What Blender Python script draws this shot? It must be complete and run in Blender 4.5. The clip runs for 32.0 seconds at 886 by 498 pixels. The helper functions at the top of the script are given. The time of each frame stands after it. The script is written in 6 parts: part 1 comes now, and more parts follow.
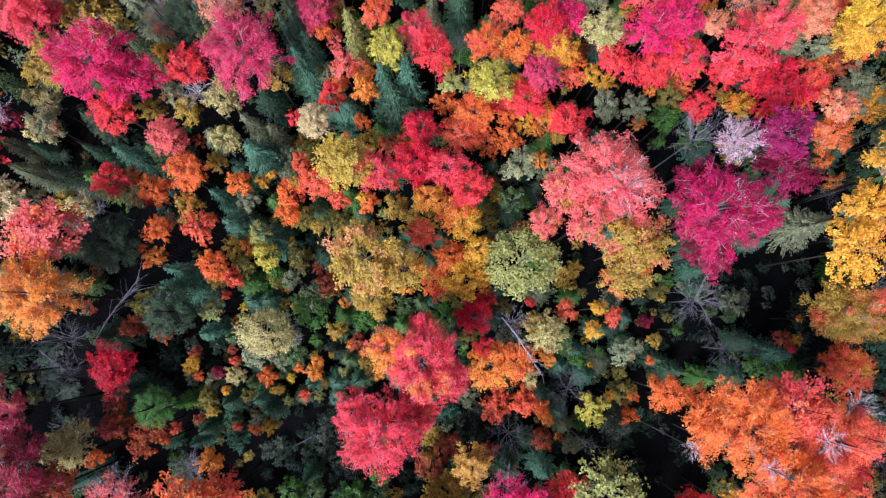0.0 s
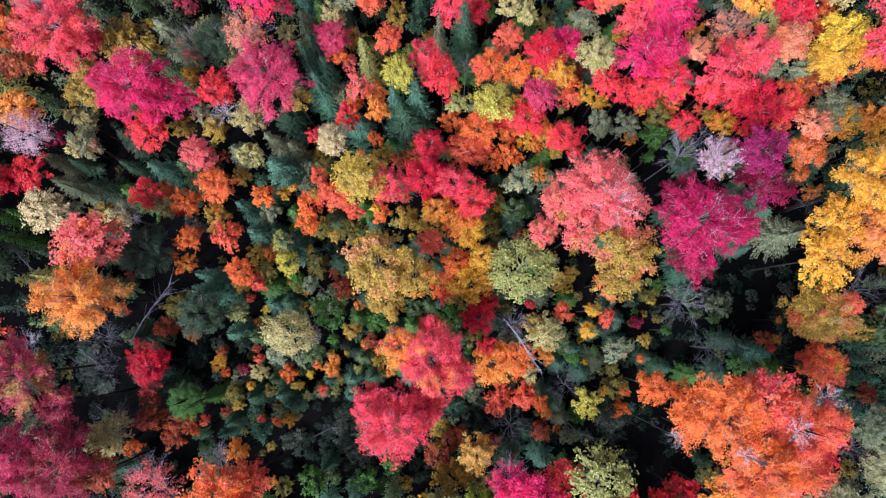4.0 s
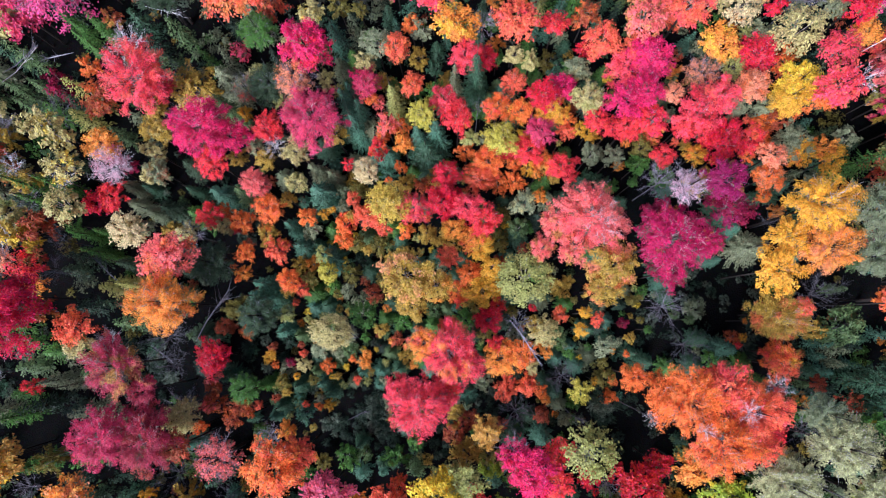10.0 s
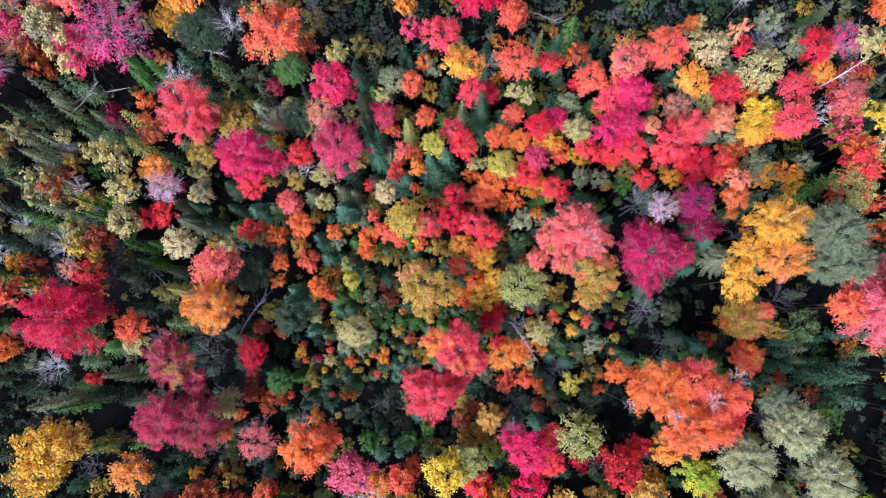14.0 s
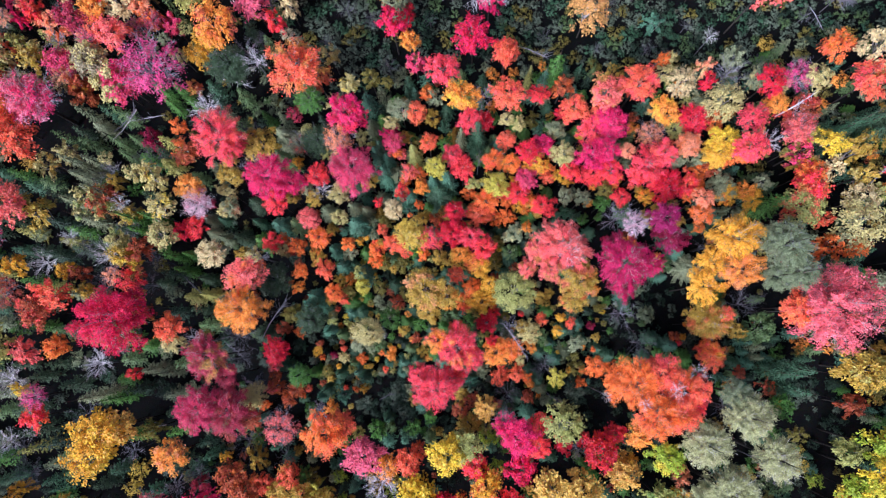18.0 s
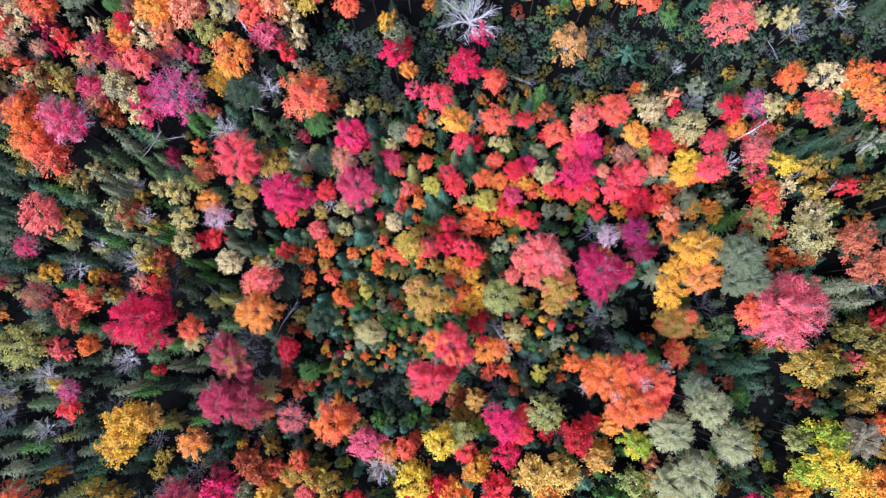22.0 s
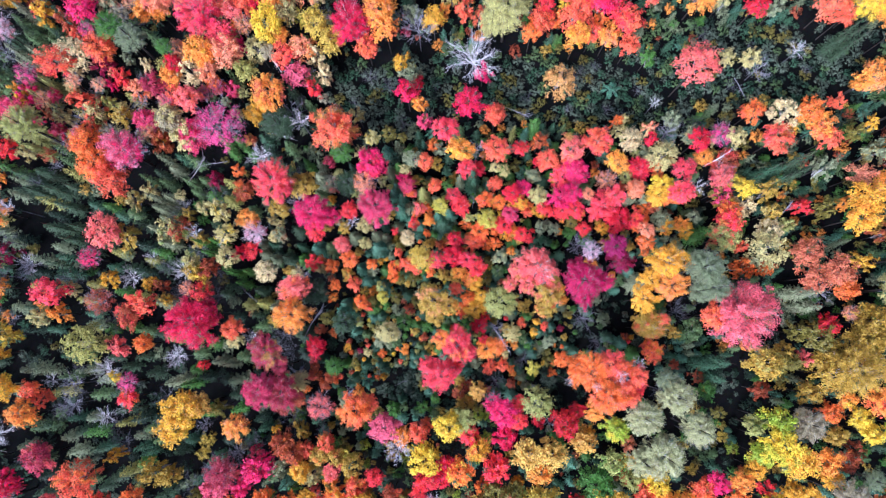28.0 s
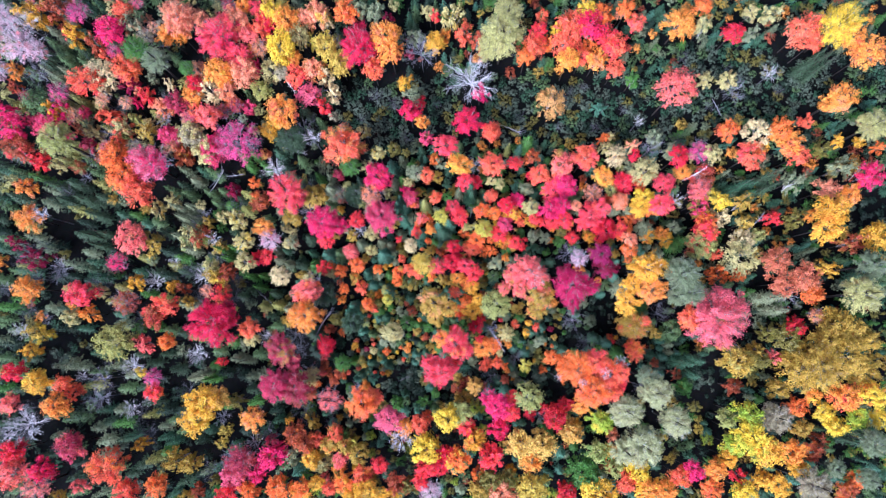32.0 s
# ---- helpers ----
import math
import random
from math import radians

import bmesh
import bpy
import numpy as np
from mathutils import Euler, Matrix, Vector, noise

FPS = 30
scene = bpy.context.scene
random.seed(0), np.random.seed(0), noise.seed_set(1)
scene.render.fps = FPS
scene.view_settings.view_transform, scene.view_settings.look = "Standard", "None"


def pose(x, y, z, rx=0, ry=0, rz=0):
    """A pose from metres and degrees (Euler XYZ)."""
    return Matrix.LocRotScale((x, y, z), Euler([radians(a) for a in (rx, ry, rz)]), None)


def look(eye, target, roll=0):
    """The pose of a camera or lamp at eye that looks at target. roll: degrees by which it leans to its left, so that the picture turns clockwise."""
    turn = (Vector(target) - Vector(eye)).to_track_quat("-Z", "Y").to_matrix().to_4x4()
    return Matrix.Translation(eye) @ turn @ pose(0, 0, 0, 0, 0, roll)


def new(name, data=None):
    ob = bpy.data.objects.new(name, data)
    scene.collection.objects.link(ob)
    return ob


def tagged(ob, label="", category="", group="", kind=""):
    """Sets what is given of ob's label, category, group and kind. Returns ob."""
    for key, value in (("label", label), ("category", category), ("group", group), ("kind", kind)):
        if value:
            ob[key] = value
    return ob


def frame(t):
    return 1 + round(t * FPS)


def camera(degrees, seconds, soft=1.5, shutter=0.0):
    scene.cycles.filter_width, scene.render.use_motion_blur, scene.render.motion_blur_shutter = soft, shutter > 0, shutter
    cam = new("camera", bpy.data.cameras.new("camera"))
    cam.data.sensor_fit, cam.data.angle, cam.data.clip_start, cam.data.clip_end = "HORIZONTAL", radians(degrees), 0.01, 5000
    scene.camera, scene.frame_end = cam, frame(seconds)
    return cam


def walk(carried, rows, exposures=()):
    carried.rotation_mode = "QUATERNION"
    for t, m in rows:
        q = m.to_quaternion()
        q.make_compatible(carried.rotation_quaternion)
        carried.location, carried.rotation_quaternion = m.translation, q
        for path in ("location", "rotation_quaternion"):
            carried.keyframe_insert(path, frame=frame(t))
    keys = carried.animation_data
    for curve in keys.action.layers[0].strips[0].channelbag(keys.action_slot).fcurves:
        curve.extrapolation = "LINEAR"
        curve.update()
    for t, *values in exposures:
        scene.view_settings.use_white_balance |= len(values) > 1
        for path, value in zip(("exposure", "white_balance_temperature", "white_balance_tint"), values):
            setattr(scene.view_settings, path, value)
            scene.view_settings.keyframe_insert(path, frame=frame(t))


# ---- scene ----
cam = camera(70.7, 32.0, soft=1.2)
METRES, EYE, TILT, LEAN, TURN = 52.0, 43.0, -83.65, 0.0, 0.0
ROWS = [
    (0.0, 0.0, 0.0, 0.0, 0.0, 0.0, -0.0),
    (0.5, -0.0007, -0.0077, 0.0007, 0.02, 0.02, -0.01),
    (1.0, -0.0012, -0.0153, 0.0014, 0.06, 0.03, 0.0),
    (1.5, -0.0016, -0.0231, 0.0024, 0.12, 0.04, 0.01),
    (2.0, -0.0019, -0.0308, 0.0037, 0.16, 0.04, -0.01),
    (2.5, -0.0023, -0.0388, 0.0043, 0.24, 0.05, 0.01),
    (3.0, -0.0027, -0.0471, 0.0052, 0.34, 0.07, 0.03),
    (3.5, -0.0027, -0.0559, 0.0065, 0.38, 0.07, 0.04),
    (5.5, -0.0044, -0.0967, 0.0123, 0.64, 0.06, 0.07),
    (6.0, -0.0051, -0.1079, 0.0137, 0.73, 0.05, 0.08),
    (6.5, -0.0055, -0.1192, 0.0149, 0.77, 0.07, 0.09),
    (7.0, -0.0065, -0.1307, 0.0162, 0.84, 0.06, 0.1),
    (7.5, -0.0069, -0.1429, 0.0175, 0.99, 0.07, 0.11),
    (8.0, -0.0076, -0.1561, 0.0197, 1.03, 0.04, 0.12),
    (8.5, -0.008, -0.1699, 0.021, 1.11, 0.08, 0.11),
    (9.0, -0.0086, -0.184, 0.0214, 1.21, 0.15, 0.12),
    (9.5, -0.0097, -0.1984, 0.0238, 1.26, 0.1, 0.11),
    (10.0, -0.0098, -0.2133, 0.0266, 1.35, 0.04, 0.12),
    (10.5, -0.0104, -0.2291, 0.0274, 1.45, 0.12, 0.09),
    (11.0, -0.0112, -0.2456, 0.0296, 1.51, 0.11, 0.1),
    (11.5, -0.0117, -0.2629, 0.0319, 1.58, 0.1, 0.08),
    (12.0, -0.0122, -0.2809, 0.0333, 1.61, 0.17, 0.06),
    (12.5, -0.0123, -0.2992, 0.0355, 1.63, 0.19, 0.06),
    (13.0, -0.0128, -0.3177, 0.0375, 1.64, 0.21, 0.05),
    (13.5, -0.0139, -0.3365, 0.0392, 1.68, 0.22, 0.05),
    (14.0, -0.0138, -0.3549, 0.0407, 1.78, 0.26, 0.05),
    (14.5, -0.014, -0.3731, 0.0427, 1.78, 0.27, 0.06),
    (16.5, -0.0154, -0.4452, 0.0507, 1.64, 0.37, 0.03),
    (17.0, -0.016, -0.463, 0.0522, 1.68, 0.4, 0.02),
    (17.5, -0.0158, -0.4808, 0.0548, 1.63, 0.39, 0.03),
    (18.0, -0.0157, -0.4986, 0.0572, 1.57, 0.39, 0.03),
    (18.5, -0.0159, -0.5163, 0.0588, 1.54, 0.43, 0.02),
    (19.0, -0.0159, -0.5341, 0.0602, 1.44, 0.47, -0.0),
    (19.5, -0.0154, -0.5518, 0.0623, 1.36, 0.5, -0.0),
    (20.0, -0.0154, -0.5695, 0.064, 1.33, 0.52, -0.03),
    (20.5, -0.0151, -0.5871, 0.0652, 1.24, 0.55, -0.04),
    (21.0, -0.0147, -0.605, 0.067, 1.14, 0.57, -0.07),
    (21.5, -0.0145, -0.6229, 0.0686, 1.07, 0.59, -0.08),
    (22.0, -0.0145, -0.641, 0.0702, 1.01, 0.61, -0.1),
    (22.5, -0.0153, -0.6593, 0.0724, 1.01, 0.62, -0.1),
    (23.0, -0.0159, -0.6773, 0.0739, 1.07, 0.65, -0.1),
    (23.5, -0.017, -0.695, 0.0761, 1.16, 0.65, -0.08),
    (24.0, -0.0179, -0.7125, 0.078, 1.24, 0.67, -0.07),
    (24.5, -0.0182, -0.7299, 0.0798, 1.31, 0.69, -0.07),
    (25.0, -0.0187, -0.7474, 0.0819, 1.31, 0.71, -0.09),
    (25.5, -0.019, -0.7648, 0.0839, 1.33, 0.71, -0.1),
    (27.5, -0.02, -0.8349, 0.0934, 1.32, 0.68, -0.16),
    (28.0, -0.0201, -0.8525, 0.0954, 1.3, 0.68, -0.18),
    (28.5, -0.0203, -0.8688, 0.097, 1.28, 0.71, -0.2),
    (29.0, -0.0205, -0.8864, 0.0991, 1.26, 0.72, -0.23),
    (29.5, -0.0206, -0.9039, 0.1009, 1.24, 0.73, -0.25),
    (30.0, -0.0208, -0.9216, 0.1028, 1.23, 0.74, -0.27),
    (30.5, -0.0209, -0.9394, 0.1049, 1.2, 0.74, -0.3),
    (31.0, -0.0213, -0.9571, 0.1067, 1.18, 0.75, -0.33),
    (31.5, -0.0213, -0.9751, 0.1087, 1.17, 0.75, -0.36),
    (32.0, -0.0216, -0.993, 0.1105, 1.15, 0.75, -0.39),
]
EXPOSURE = [(0.0, 0.40, 5860, 14.0), (13.0, 0.44, 5740, 15.0), (24.0, 0.63, 5600, 15.2), (32.0, 0.86, 5330, 14.8)]
walk(cam, [(t, pose(0, 0, EYE, TILT, LEAN, TURN) @ pose(METRES * x, METRES * y, METRES * z, 90 + pitch, roll, yaw)) for t, x, y, z, yaw, pitch, roll in ROWS], EXPOSURE)
SKY, SUN, LEAF = 0.068, 4.5, 1.0

# ---------------------------------------------------------------- light
world = bpy.data.worlds.new("overcast_sky")
scene.world = world
world.use_nodes = True
wn = world.node_tree.nodes
sky = wn.new("ShaderNodeTexSky")
sky.sky_type = "NISHITA"
sky.sun_disc = False
sky.sun_elevation = radians(47)
sky.sun_rotation = radians(215)
sky.air_density, sky.dust_density, sky.ozone_density = 1.0, 1.2, 1.0
world.node_tree.links.new(sky.outputs[0], wn["Background"].inputs[0])
wn["Background"].inputs[1].default_value = SKY

lamp = bpy.data.lights.new("sun", "SUN")
lamp.energy, lamp.angle, lamp.color = SUN, radians(30), (0.98, 0.985, 1.0)
sun = new("sun", lamp)
sun.matrix_world = look((-50, -70, 92), (0, 0, 0))


# ---------------------------------------------------------------- materials
def lin(r, g, b, k=1.0):
    return tuple(min(0.92, k * ((c / 255 + 0.055) / 1.055) ** 2.28) for c in (r, g, b)) + (1.0,)


COLOURS = dict(
    cr=("crimson", 226, 36, 66), mg=("magenta pink", 234, 44, 110), pk=("coral pink", 255, 80, 100), sa=("salmon", 252, 116, 112),
    co=("coral red", 255, 110, 80), rd=("scarlet", 246, 62, 74), or_=("orange", 252, 128, 60), og=("amber orange", 248, 158, 66),
    ye=("bright yellow", 240, 206, 62), go=("gold", 232, 176, 56), ol=("olive gold", 192, 158, 66), li=("pale olive", 172, 174, 98),
    ta=("straw coloured", 200, 186, 122), pe=("peach", 242, 156, 118), wi=("wine red", 150, 24, 66), pu=("purple", 168, 32, 98),
    gn=("leaf green", 84, 130, 56), dg=("dark green", 66, 102, 74), bg=("blue-green", 86, 132, 106), gg=("grey-green", 142, 150, 114),
    lm=("lime green", 164, 184, 58), sg=("scrub grey-green", 102, 116, 98), dk=("deep green", 42, 62, 47), pd=("dark pine green", 66, 88, 62), gd=("dull green", 98, 124, 76), gy=("grey", 170, 166, 176), gk=("dark grey", 116, 114, 124), wh=("white", 222, 218, 226), ru=("rust", 178, 84, 56),
    ro=("dusky rose", 224, 70, 112), cm=("cream", 224, 202, 150), yl=("lime yellow", 206, 194, 80), yo=("yellow olive", 212, 182, 76),
    od=("dark olive", 132, 122, 56), vm=("violet crimson", 208, 28, 98), lv=("pale lavender", 216, 176, 190), vg=("greyed magenta", 228, 76, 138),
    mc=("deep crimson pink", 232, 36, 88), wr=("dull wine", 184, 56, 84), mr=("raspberry", 214, 62, 104), gt=("tawny gold", 222, 172, 82),
    yg=("golden yellow", 247, 184, 60), gp=("grey pine green", 132, 144, 108), gt2=("straw green", 186, 186, 136), ms=("mauve pink", 230, 100, 128),
    mk=("hot pink", 238, 48, 112), dr=("deep red", 206, 34, 50), tl=("pale straw green", 190, 184, 116), ot=("tan orange", 220, 164, 96),
    cp=("coral", 252, 112, 104), lo=("soft olive", 172, 168, 88), yt=("straw yellow", 228, 188, 92), gt3=("greyed tan", 170, 158, 128),
    yd=("mustard", 196, 160, 64), pc=("candy pink", 248, 116, 130), rs=("russet", 208, 116, 84),
)


def node(tree, kind, **values):
    n = tree.nodes.new(kind)
    for key, value in values.items():
        n.inputs[key].default_value = value
    return n


LEAF_MATERIALS = {}


def leaf_material(pal):
    """Foliage in one or two colours: patches of the second colour, each leaf a little lighter, darker or warmer."""
    if pal in LEAF_MATERIALS:
        return LEAF_MATERIALS[pal]
    one, two = (pal.split("+") + [""])[:2]
    c1 = COLOURS[one if one != "or" else "or_"]
    c2 = COLOURS[two if two != "or" else "or_"] if two else None
    m = bpy.data.materials.new(c1[0].replace(" ", "_").replace("-", "_") + "_leaves")
    m.use_nodes = True
    t = m.node_tree
    link = t.links.new
    bsdf, out = t.nodes["Principled BSDF"], t.nodes["Material Output"]
    geo = t.nodes.new("ShaderNodeNewGeometry")
    info = t.nodes.new("ShaderNodeObjectInfo")
    at = t.nodes.new("ShaderNodeTexCoord")
    patch = node(t, "ShaderNodeTexNoise", Scale=1.7, Detail=3.0)
    shift = t.nodes.new("ShaderNodeVectorMath")
    shift.operation = "ADD"
    link(at.outputs["Object"], shift.inputs[0])
    link(info.outputs["Random"], shift.inputs[1])
    link(shift.outputs[0], patch.inputs["Vector"])
    ramp = t.nodes.new("ShaderNodeValToRGB")
    ramp.color_ramp.elements[0].position, ramp.color_ramp.elements[1].position = 0.48, 0.62
    a = lin(*c1[1:], LEAF)
    if c2:
        b = lin(*c2[1:], LEAF)
        b = tuple(0.25 * p + 0.75 * q for p, q in zip(a, b))
    else:
        b = (a[0] * 0.86, a[1] * 0.80 + 0.004, a[2] * 0.84, 1)
    ramp.color_ramp.elements[0].color, ramp.color_ramp.elements[1].color = a, b
    link(patch.outputs["Fac"], ramp.inputs["Fac"])
    hsv = t.nodes.new("ShaderNodeHueSaturation")
    link(ramp.outputs["Color"], hsv.inputs["Color"])
    hue = node(t, "ShaderNodeMapRange")
    hue.inputs["To Min"].default_value, hue.inputs["To Max"].default_value = 0.488, 0.514
    link(geo.outputs["Random Per Island"], hue.inputs["Value"])
    link(hue.outputs[0], hsv.inputs["Hue"])
    spin = t.nodes.new("ShaderNodeMath")
    spin.operation = "MULTIPLY_ADD"
    link(geo.outputs["Random Per Island"], spin.inputs[0])
    spin.inputs[1].default_value = 37.0
    link(info.outputs["Random"], spin.inputs[2])
    frac = t.nodes.new("ShaderNodeMath")
    frac.operation = "FRACT"
    link(spin.outputs[0], frac.inputs[0])
    val = node(t, "ShaderNodeMapRange")
    val.inputs["To Min"].default_value, val.inputs["To Max"].default_value = 0.82, 1.14
    link(frac.outputs[0], val.inputs["Value"])
    # each bough has a tone of its own, broken up along its length
    ray, far = t.nodes.new("ShaderNodeVectorMath"), t.nodes.new("ShaderNodeVectorMath")
    ray.operation, far.operation = "NORMALIZE", "MULTIPLY_ADD"
    link(at.outputs["Object"], ray.inputs[0])
    link(ray.outputs[0], far.inputs[0])
    far.inputs[1].default_value = (1.1, 1.1, 1.1)
    link(shift.outputs[0], far.inputs[2])
    twig = node(t, "ShaderNodeTexNoise", Scale=6.0, Detail=3.5)
    link(far.outputs[0], twig.inputs["Vector"])
    tone = node(t, "ShaderNodeMapRange")
    for key, value in (("From Min", 0.3), ("From Max", 0.7), ("To Min", 0.48), ("To Max", 1.56)):
        tone.inputs[key].default_value = value
    link(twig.outputs["Fac"], tone.inputs["Value"])
    both = t.nodes.new("ShaderNodeMath")
    both.operation = "MULTIPLY"
    link(val.outputs[0], both.inputs[0])
    link(tone.outputs[0], both.inputs[1])
    link(both.outputs[0], hsv.inputs["Value"])
    link(hsv.outputs["Color"], bsdf.inputs["Base Color"])
    bsdf.inputs["Roughness"].default_value = 0.44
    bsdf.inputs["Specular IOR Level"].default_value = 0.34
    glow = t.nodes.new("ShaderNodeBsdfTranslucent")
    link(hsv.outputs["Color"], glow.inputs["Color"])
    mix = t.nodes.new("ShaderNodeMixShader")
    mix.inputs[0].default_value = 0.27
    link(bsdf.outputs[0], mix.inputs[1])
    link(glow.outputs[0], mix.inputs[2])
    link(mix.outputs[0], out.inputs["Surface"])
    LEAF_MATERIALS[pal] = m
    return m


def bark_material(name, c, dark):
    m = bpy.data.materials.new(name)
    m.use_nodes = True
    t = m.node_tree
    bsdf = t.nodes["Principled BSDF"]
    at = t.nodes.new("ShaderNodeTexCoord")
    n = node(t, "ShaderNodeTexNoise", Scale=6.0, Detail=6.0)
    t.links.new(at.outputs["Object"], n.inputs["Vector"])
    ramp = t.nodes.new("ShaderNodeValToRGB")
    ramp.color_ramp.elements[0].position, ramp.color_ramp.elements[1].position = 0.35, 0.65
    ramp.color_ramp.elements[0].color, ramp.color_ramp.elements[1].color = lin(*dark), lin(*c)
    t.links.new(n.outputs["Fac"], ramp.inputs["Fac"])
    t.links.new(ramp.outputs["Color"], bsdf.inputs["Base Color"])
    bump = node(t, "ShaderNodeBump", Strength=0.5, Distance=0.03)
    t.links.new(n.outputs["Fac"], bump.inputs["Height"])
    t.links.new(bump.outputs["Normal"], bsdf.inputs["Normal"])
    bsdf.inputs["Roughness"].default_value = 0.85
    bsdf.inputs["Specular IOR Level"].default_value = 0.15
    return m


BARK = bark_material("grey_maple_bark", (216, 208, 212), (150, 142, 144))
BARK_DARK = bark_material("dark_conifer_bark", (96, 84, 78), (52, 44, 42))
# darker copy of the maple bark: shade below the crown painted onto trunks
TRUNK_SHADE = bark_material("shaded_maple_bark", (66, 60, 58), (38, 35, 34))
BARK_WHITE = bark_material("bleached_wood", (244, 240, 246), (208, 202, 212))
BARK_GREY = bark_material("weathered_grey_wood", (176, 172, 186), (128, 124, 136))
# dark grey twig wood, also the painted shade on every bare trunk
BARK_SHADE = bark_material("shaded_dark_wood", (128, 126, 136), (80, 78, 86))
BARKS = dict(wh=BARK_WHITE, gy=BARK_GREY, gk=BARK_SHADE, lv=BARK_WHITE, vg=BARK_GREY)


# ---------------------------------------------------------------- mesh makers
def mesh_of(name, verts, faces):
    me = bpy.data.meshes.new(name)
    me.from_pydata(verts.tolist() if isinstance(verts, np.ndarray) else verts, [], faces.tolist() if isinstance(faces, np.ndarray) else faces)
    return me


def unit(v):
    return v / np.maximum(np.linalg.norm(v, axis=-1, keepdims=True), 1e-9)


def cards(at, normal, along, length, width):
    """Leaf sprays: folded kite-shaped blades at the given places."""
    along = unit(along - normal * np.sum(along * normal, axis=1, keepdims=True))
    side = np.cross(normal, along)
    length, width = length[:, None], width[:, None]
    v = np.stack([at - along * length * 0.5, at + side * width * 0.5 + along * length * 0.08, at + along * length * 0.5 - normal * length * 0.12,
                  at - side * width * 0.5 + along * length * 0.08], axis=1).reshape(-1, 3)
    return v, np.arange(len(v)).reshape(-1, 4)


def spiral(n, low):
    """n directions spread evenly over the sphere above the height low."""
    k = np.arange(n) + 0.5
    z = 1 - k / n * (1 - low)
    a = k * 2.399963
    s = np.sqrt(np.maximum(0, 1 - z * z))
    return np.stack([np.cos(a) * s, np.sin(a) * s, z], axis=1)


def bough_dirs(g, n, low):
    return unit(spiral(n, low) + g.normal(0, 0.16, (n, 3)))


def crown_leaves(g, dirs, reach, sprays, leaves, inner, fan, loose, squash, bald):
    """Places, normals and ways of leaves that sit on side sprays along boughs; each bough widens and then ends in a point."""
    n = len(dirs)
    lat = unit(np.cross(dirs, np.array([0, 0, 1.0]) + g.normal(0, 0.25, (n, 3))))
    lift = np.cross(lat, dirs)
    which = np.repeat(np.arange(n), sprays)
    k = len(which)
    s = inner + (1 - inner) * g.random(k) ** 0.8
    t = (s - inner) / (1 - inner)
    span = fan * (0.22 + np.sin(math.pi * np.clip(0.12 + 0.80 * t, 0, 1)) ** 1.2) * (0.6 + 0.6 * g.random(k))
    side = np.where(g.random(k) < 0.5, -1.0, 1.0)
    phi, open_ = g.normal(0, 0.5, k), np.radians(g.uniform(18, 58, k))
    d = dirs[which]
    base = d * (reach[which] * s)[:, None]
    base[:, 2] += 0.07 * np.sin(math.pi * s)
    across = lat[which] * (side * np.cos(phi))[:, None] + lift[which] * np.sin(phi)[:, None]
    way = unit(d * np.cos(open_)[:, None] + across * np.sin(open_)[:, None])
    face = unit(d * 0.45 + np.array([0, 0, 0.7]) + across * 0.2 + g.normal(0, 0.17, (k, 3)))
    weight = span * (1.0 - bald * np.clip((d[:, 2] - 0.84) / 0.12, 0, 1))
    pick = g.choice(k, leaves, p=weight / weight.sum())
    u = g.random(leaves)[:, None]
    p = base[pick] + way[pick] * span[pick][:, None] * u + g.normal(0, 1, (leaves, 3)) * loose * np.array([1, 1, 0.7])
    p[:, 2] *= squash
    nrm = unit(face[pick] + g.normal(0, 0.24, p.shape))
    return p, nrm, unit(way[pick] + g.normal(0, 0.4, p.shape)), which[pick]


def broad_crown(seed, boughs, sprays, leaves, leaf, low=-0.4, rough=0.5, squash=1.0, inner=0.26, fan=0.2, loose=0.026, slim=0.58, split=0, bald=0.65):
    g = np.random.default_rng(seed)
    dirs = bough_dirs(g, boughs, low)
    lobe = 0.5 + 0.5 * np.sin(np.arctan2(dirs[:, 1], dirs[:, 0]) * g.integers(2, 4) + g.random() * 6)
    reach = 1.0 - rough * (0.8 * g.random(boughs) + 0.2 * lobe)
    p, nrm, way, bough = crown_leaves(g, dirs, reach, sprays, leaves, inner, fan, loose, squash, bald)
    size = leaf * (0.6 + 0.8 * g.random(len(p)))
    v, f = cards(p, nrm, way, size, size * slim)
    if not split:
        return mesh_of("crown", v, f), dirs, reach
    # the cap is the crown itself; the side boughs are meshes of their own
    sector = ((np.arctan2(dirs[:, 1], dirs[:, 0]) / (2 * math.pi) % 1) * split).astype(int) + 1
    sector[dirs[:, 2] > 0.6] = 0
    quads = v.reshape(-1, 4, 3)
    meshes = []
    for k in range(split + 1):
        q = quads[sector[bough] == k].reshape(-1, 3)
        meshes.append(mesh_of("foliage_side" if k else "crown", q, np.arange(len(q)).reshape(-1, 4)))
    return meshes, dirs, reach


def tube(path, radii, sides=4):
    """A tapered stick along a path."""
    path = np.asarray(path, float)
    v, f = [], []
    for i, p in enumerate(path):
        d = unit(path[min(i + 1, len(path) - 1)] - path[max(i - 1, 0)])
        a = np.cross(d, [0.31, 0.17, 0.93] if abs(d[2]) < 0.9 else [1, 0.1, 0])
        a = unit(a)
        b = np.cross(d, a)
        for k in range(sides):
            w = 2 * math.pi * k / sides
            v.append(p + (a * math.cos(w) + b * math.sin(w)) * radii[i])
    for i in range(len(path) - 1):
        for k in range(sides):
            f.append((i * sides + k, i * sides + (k + 1) % sides, (i + 1) * sides + (k + 1) % sides, (i + 1) * sides + k))
    f.append(tuple(range((len(path) - 1) * sides, len(path) * sides)))
    return v, f


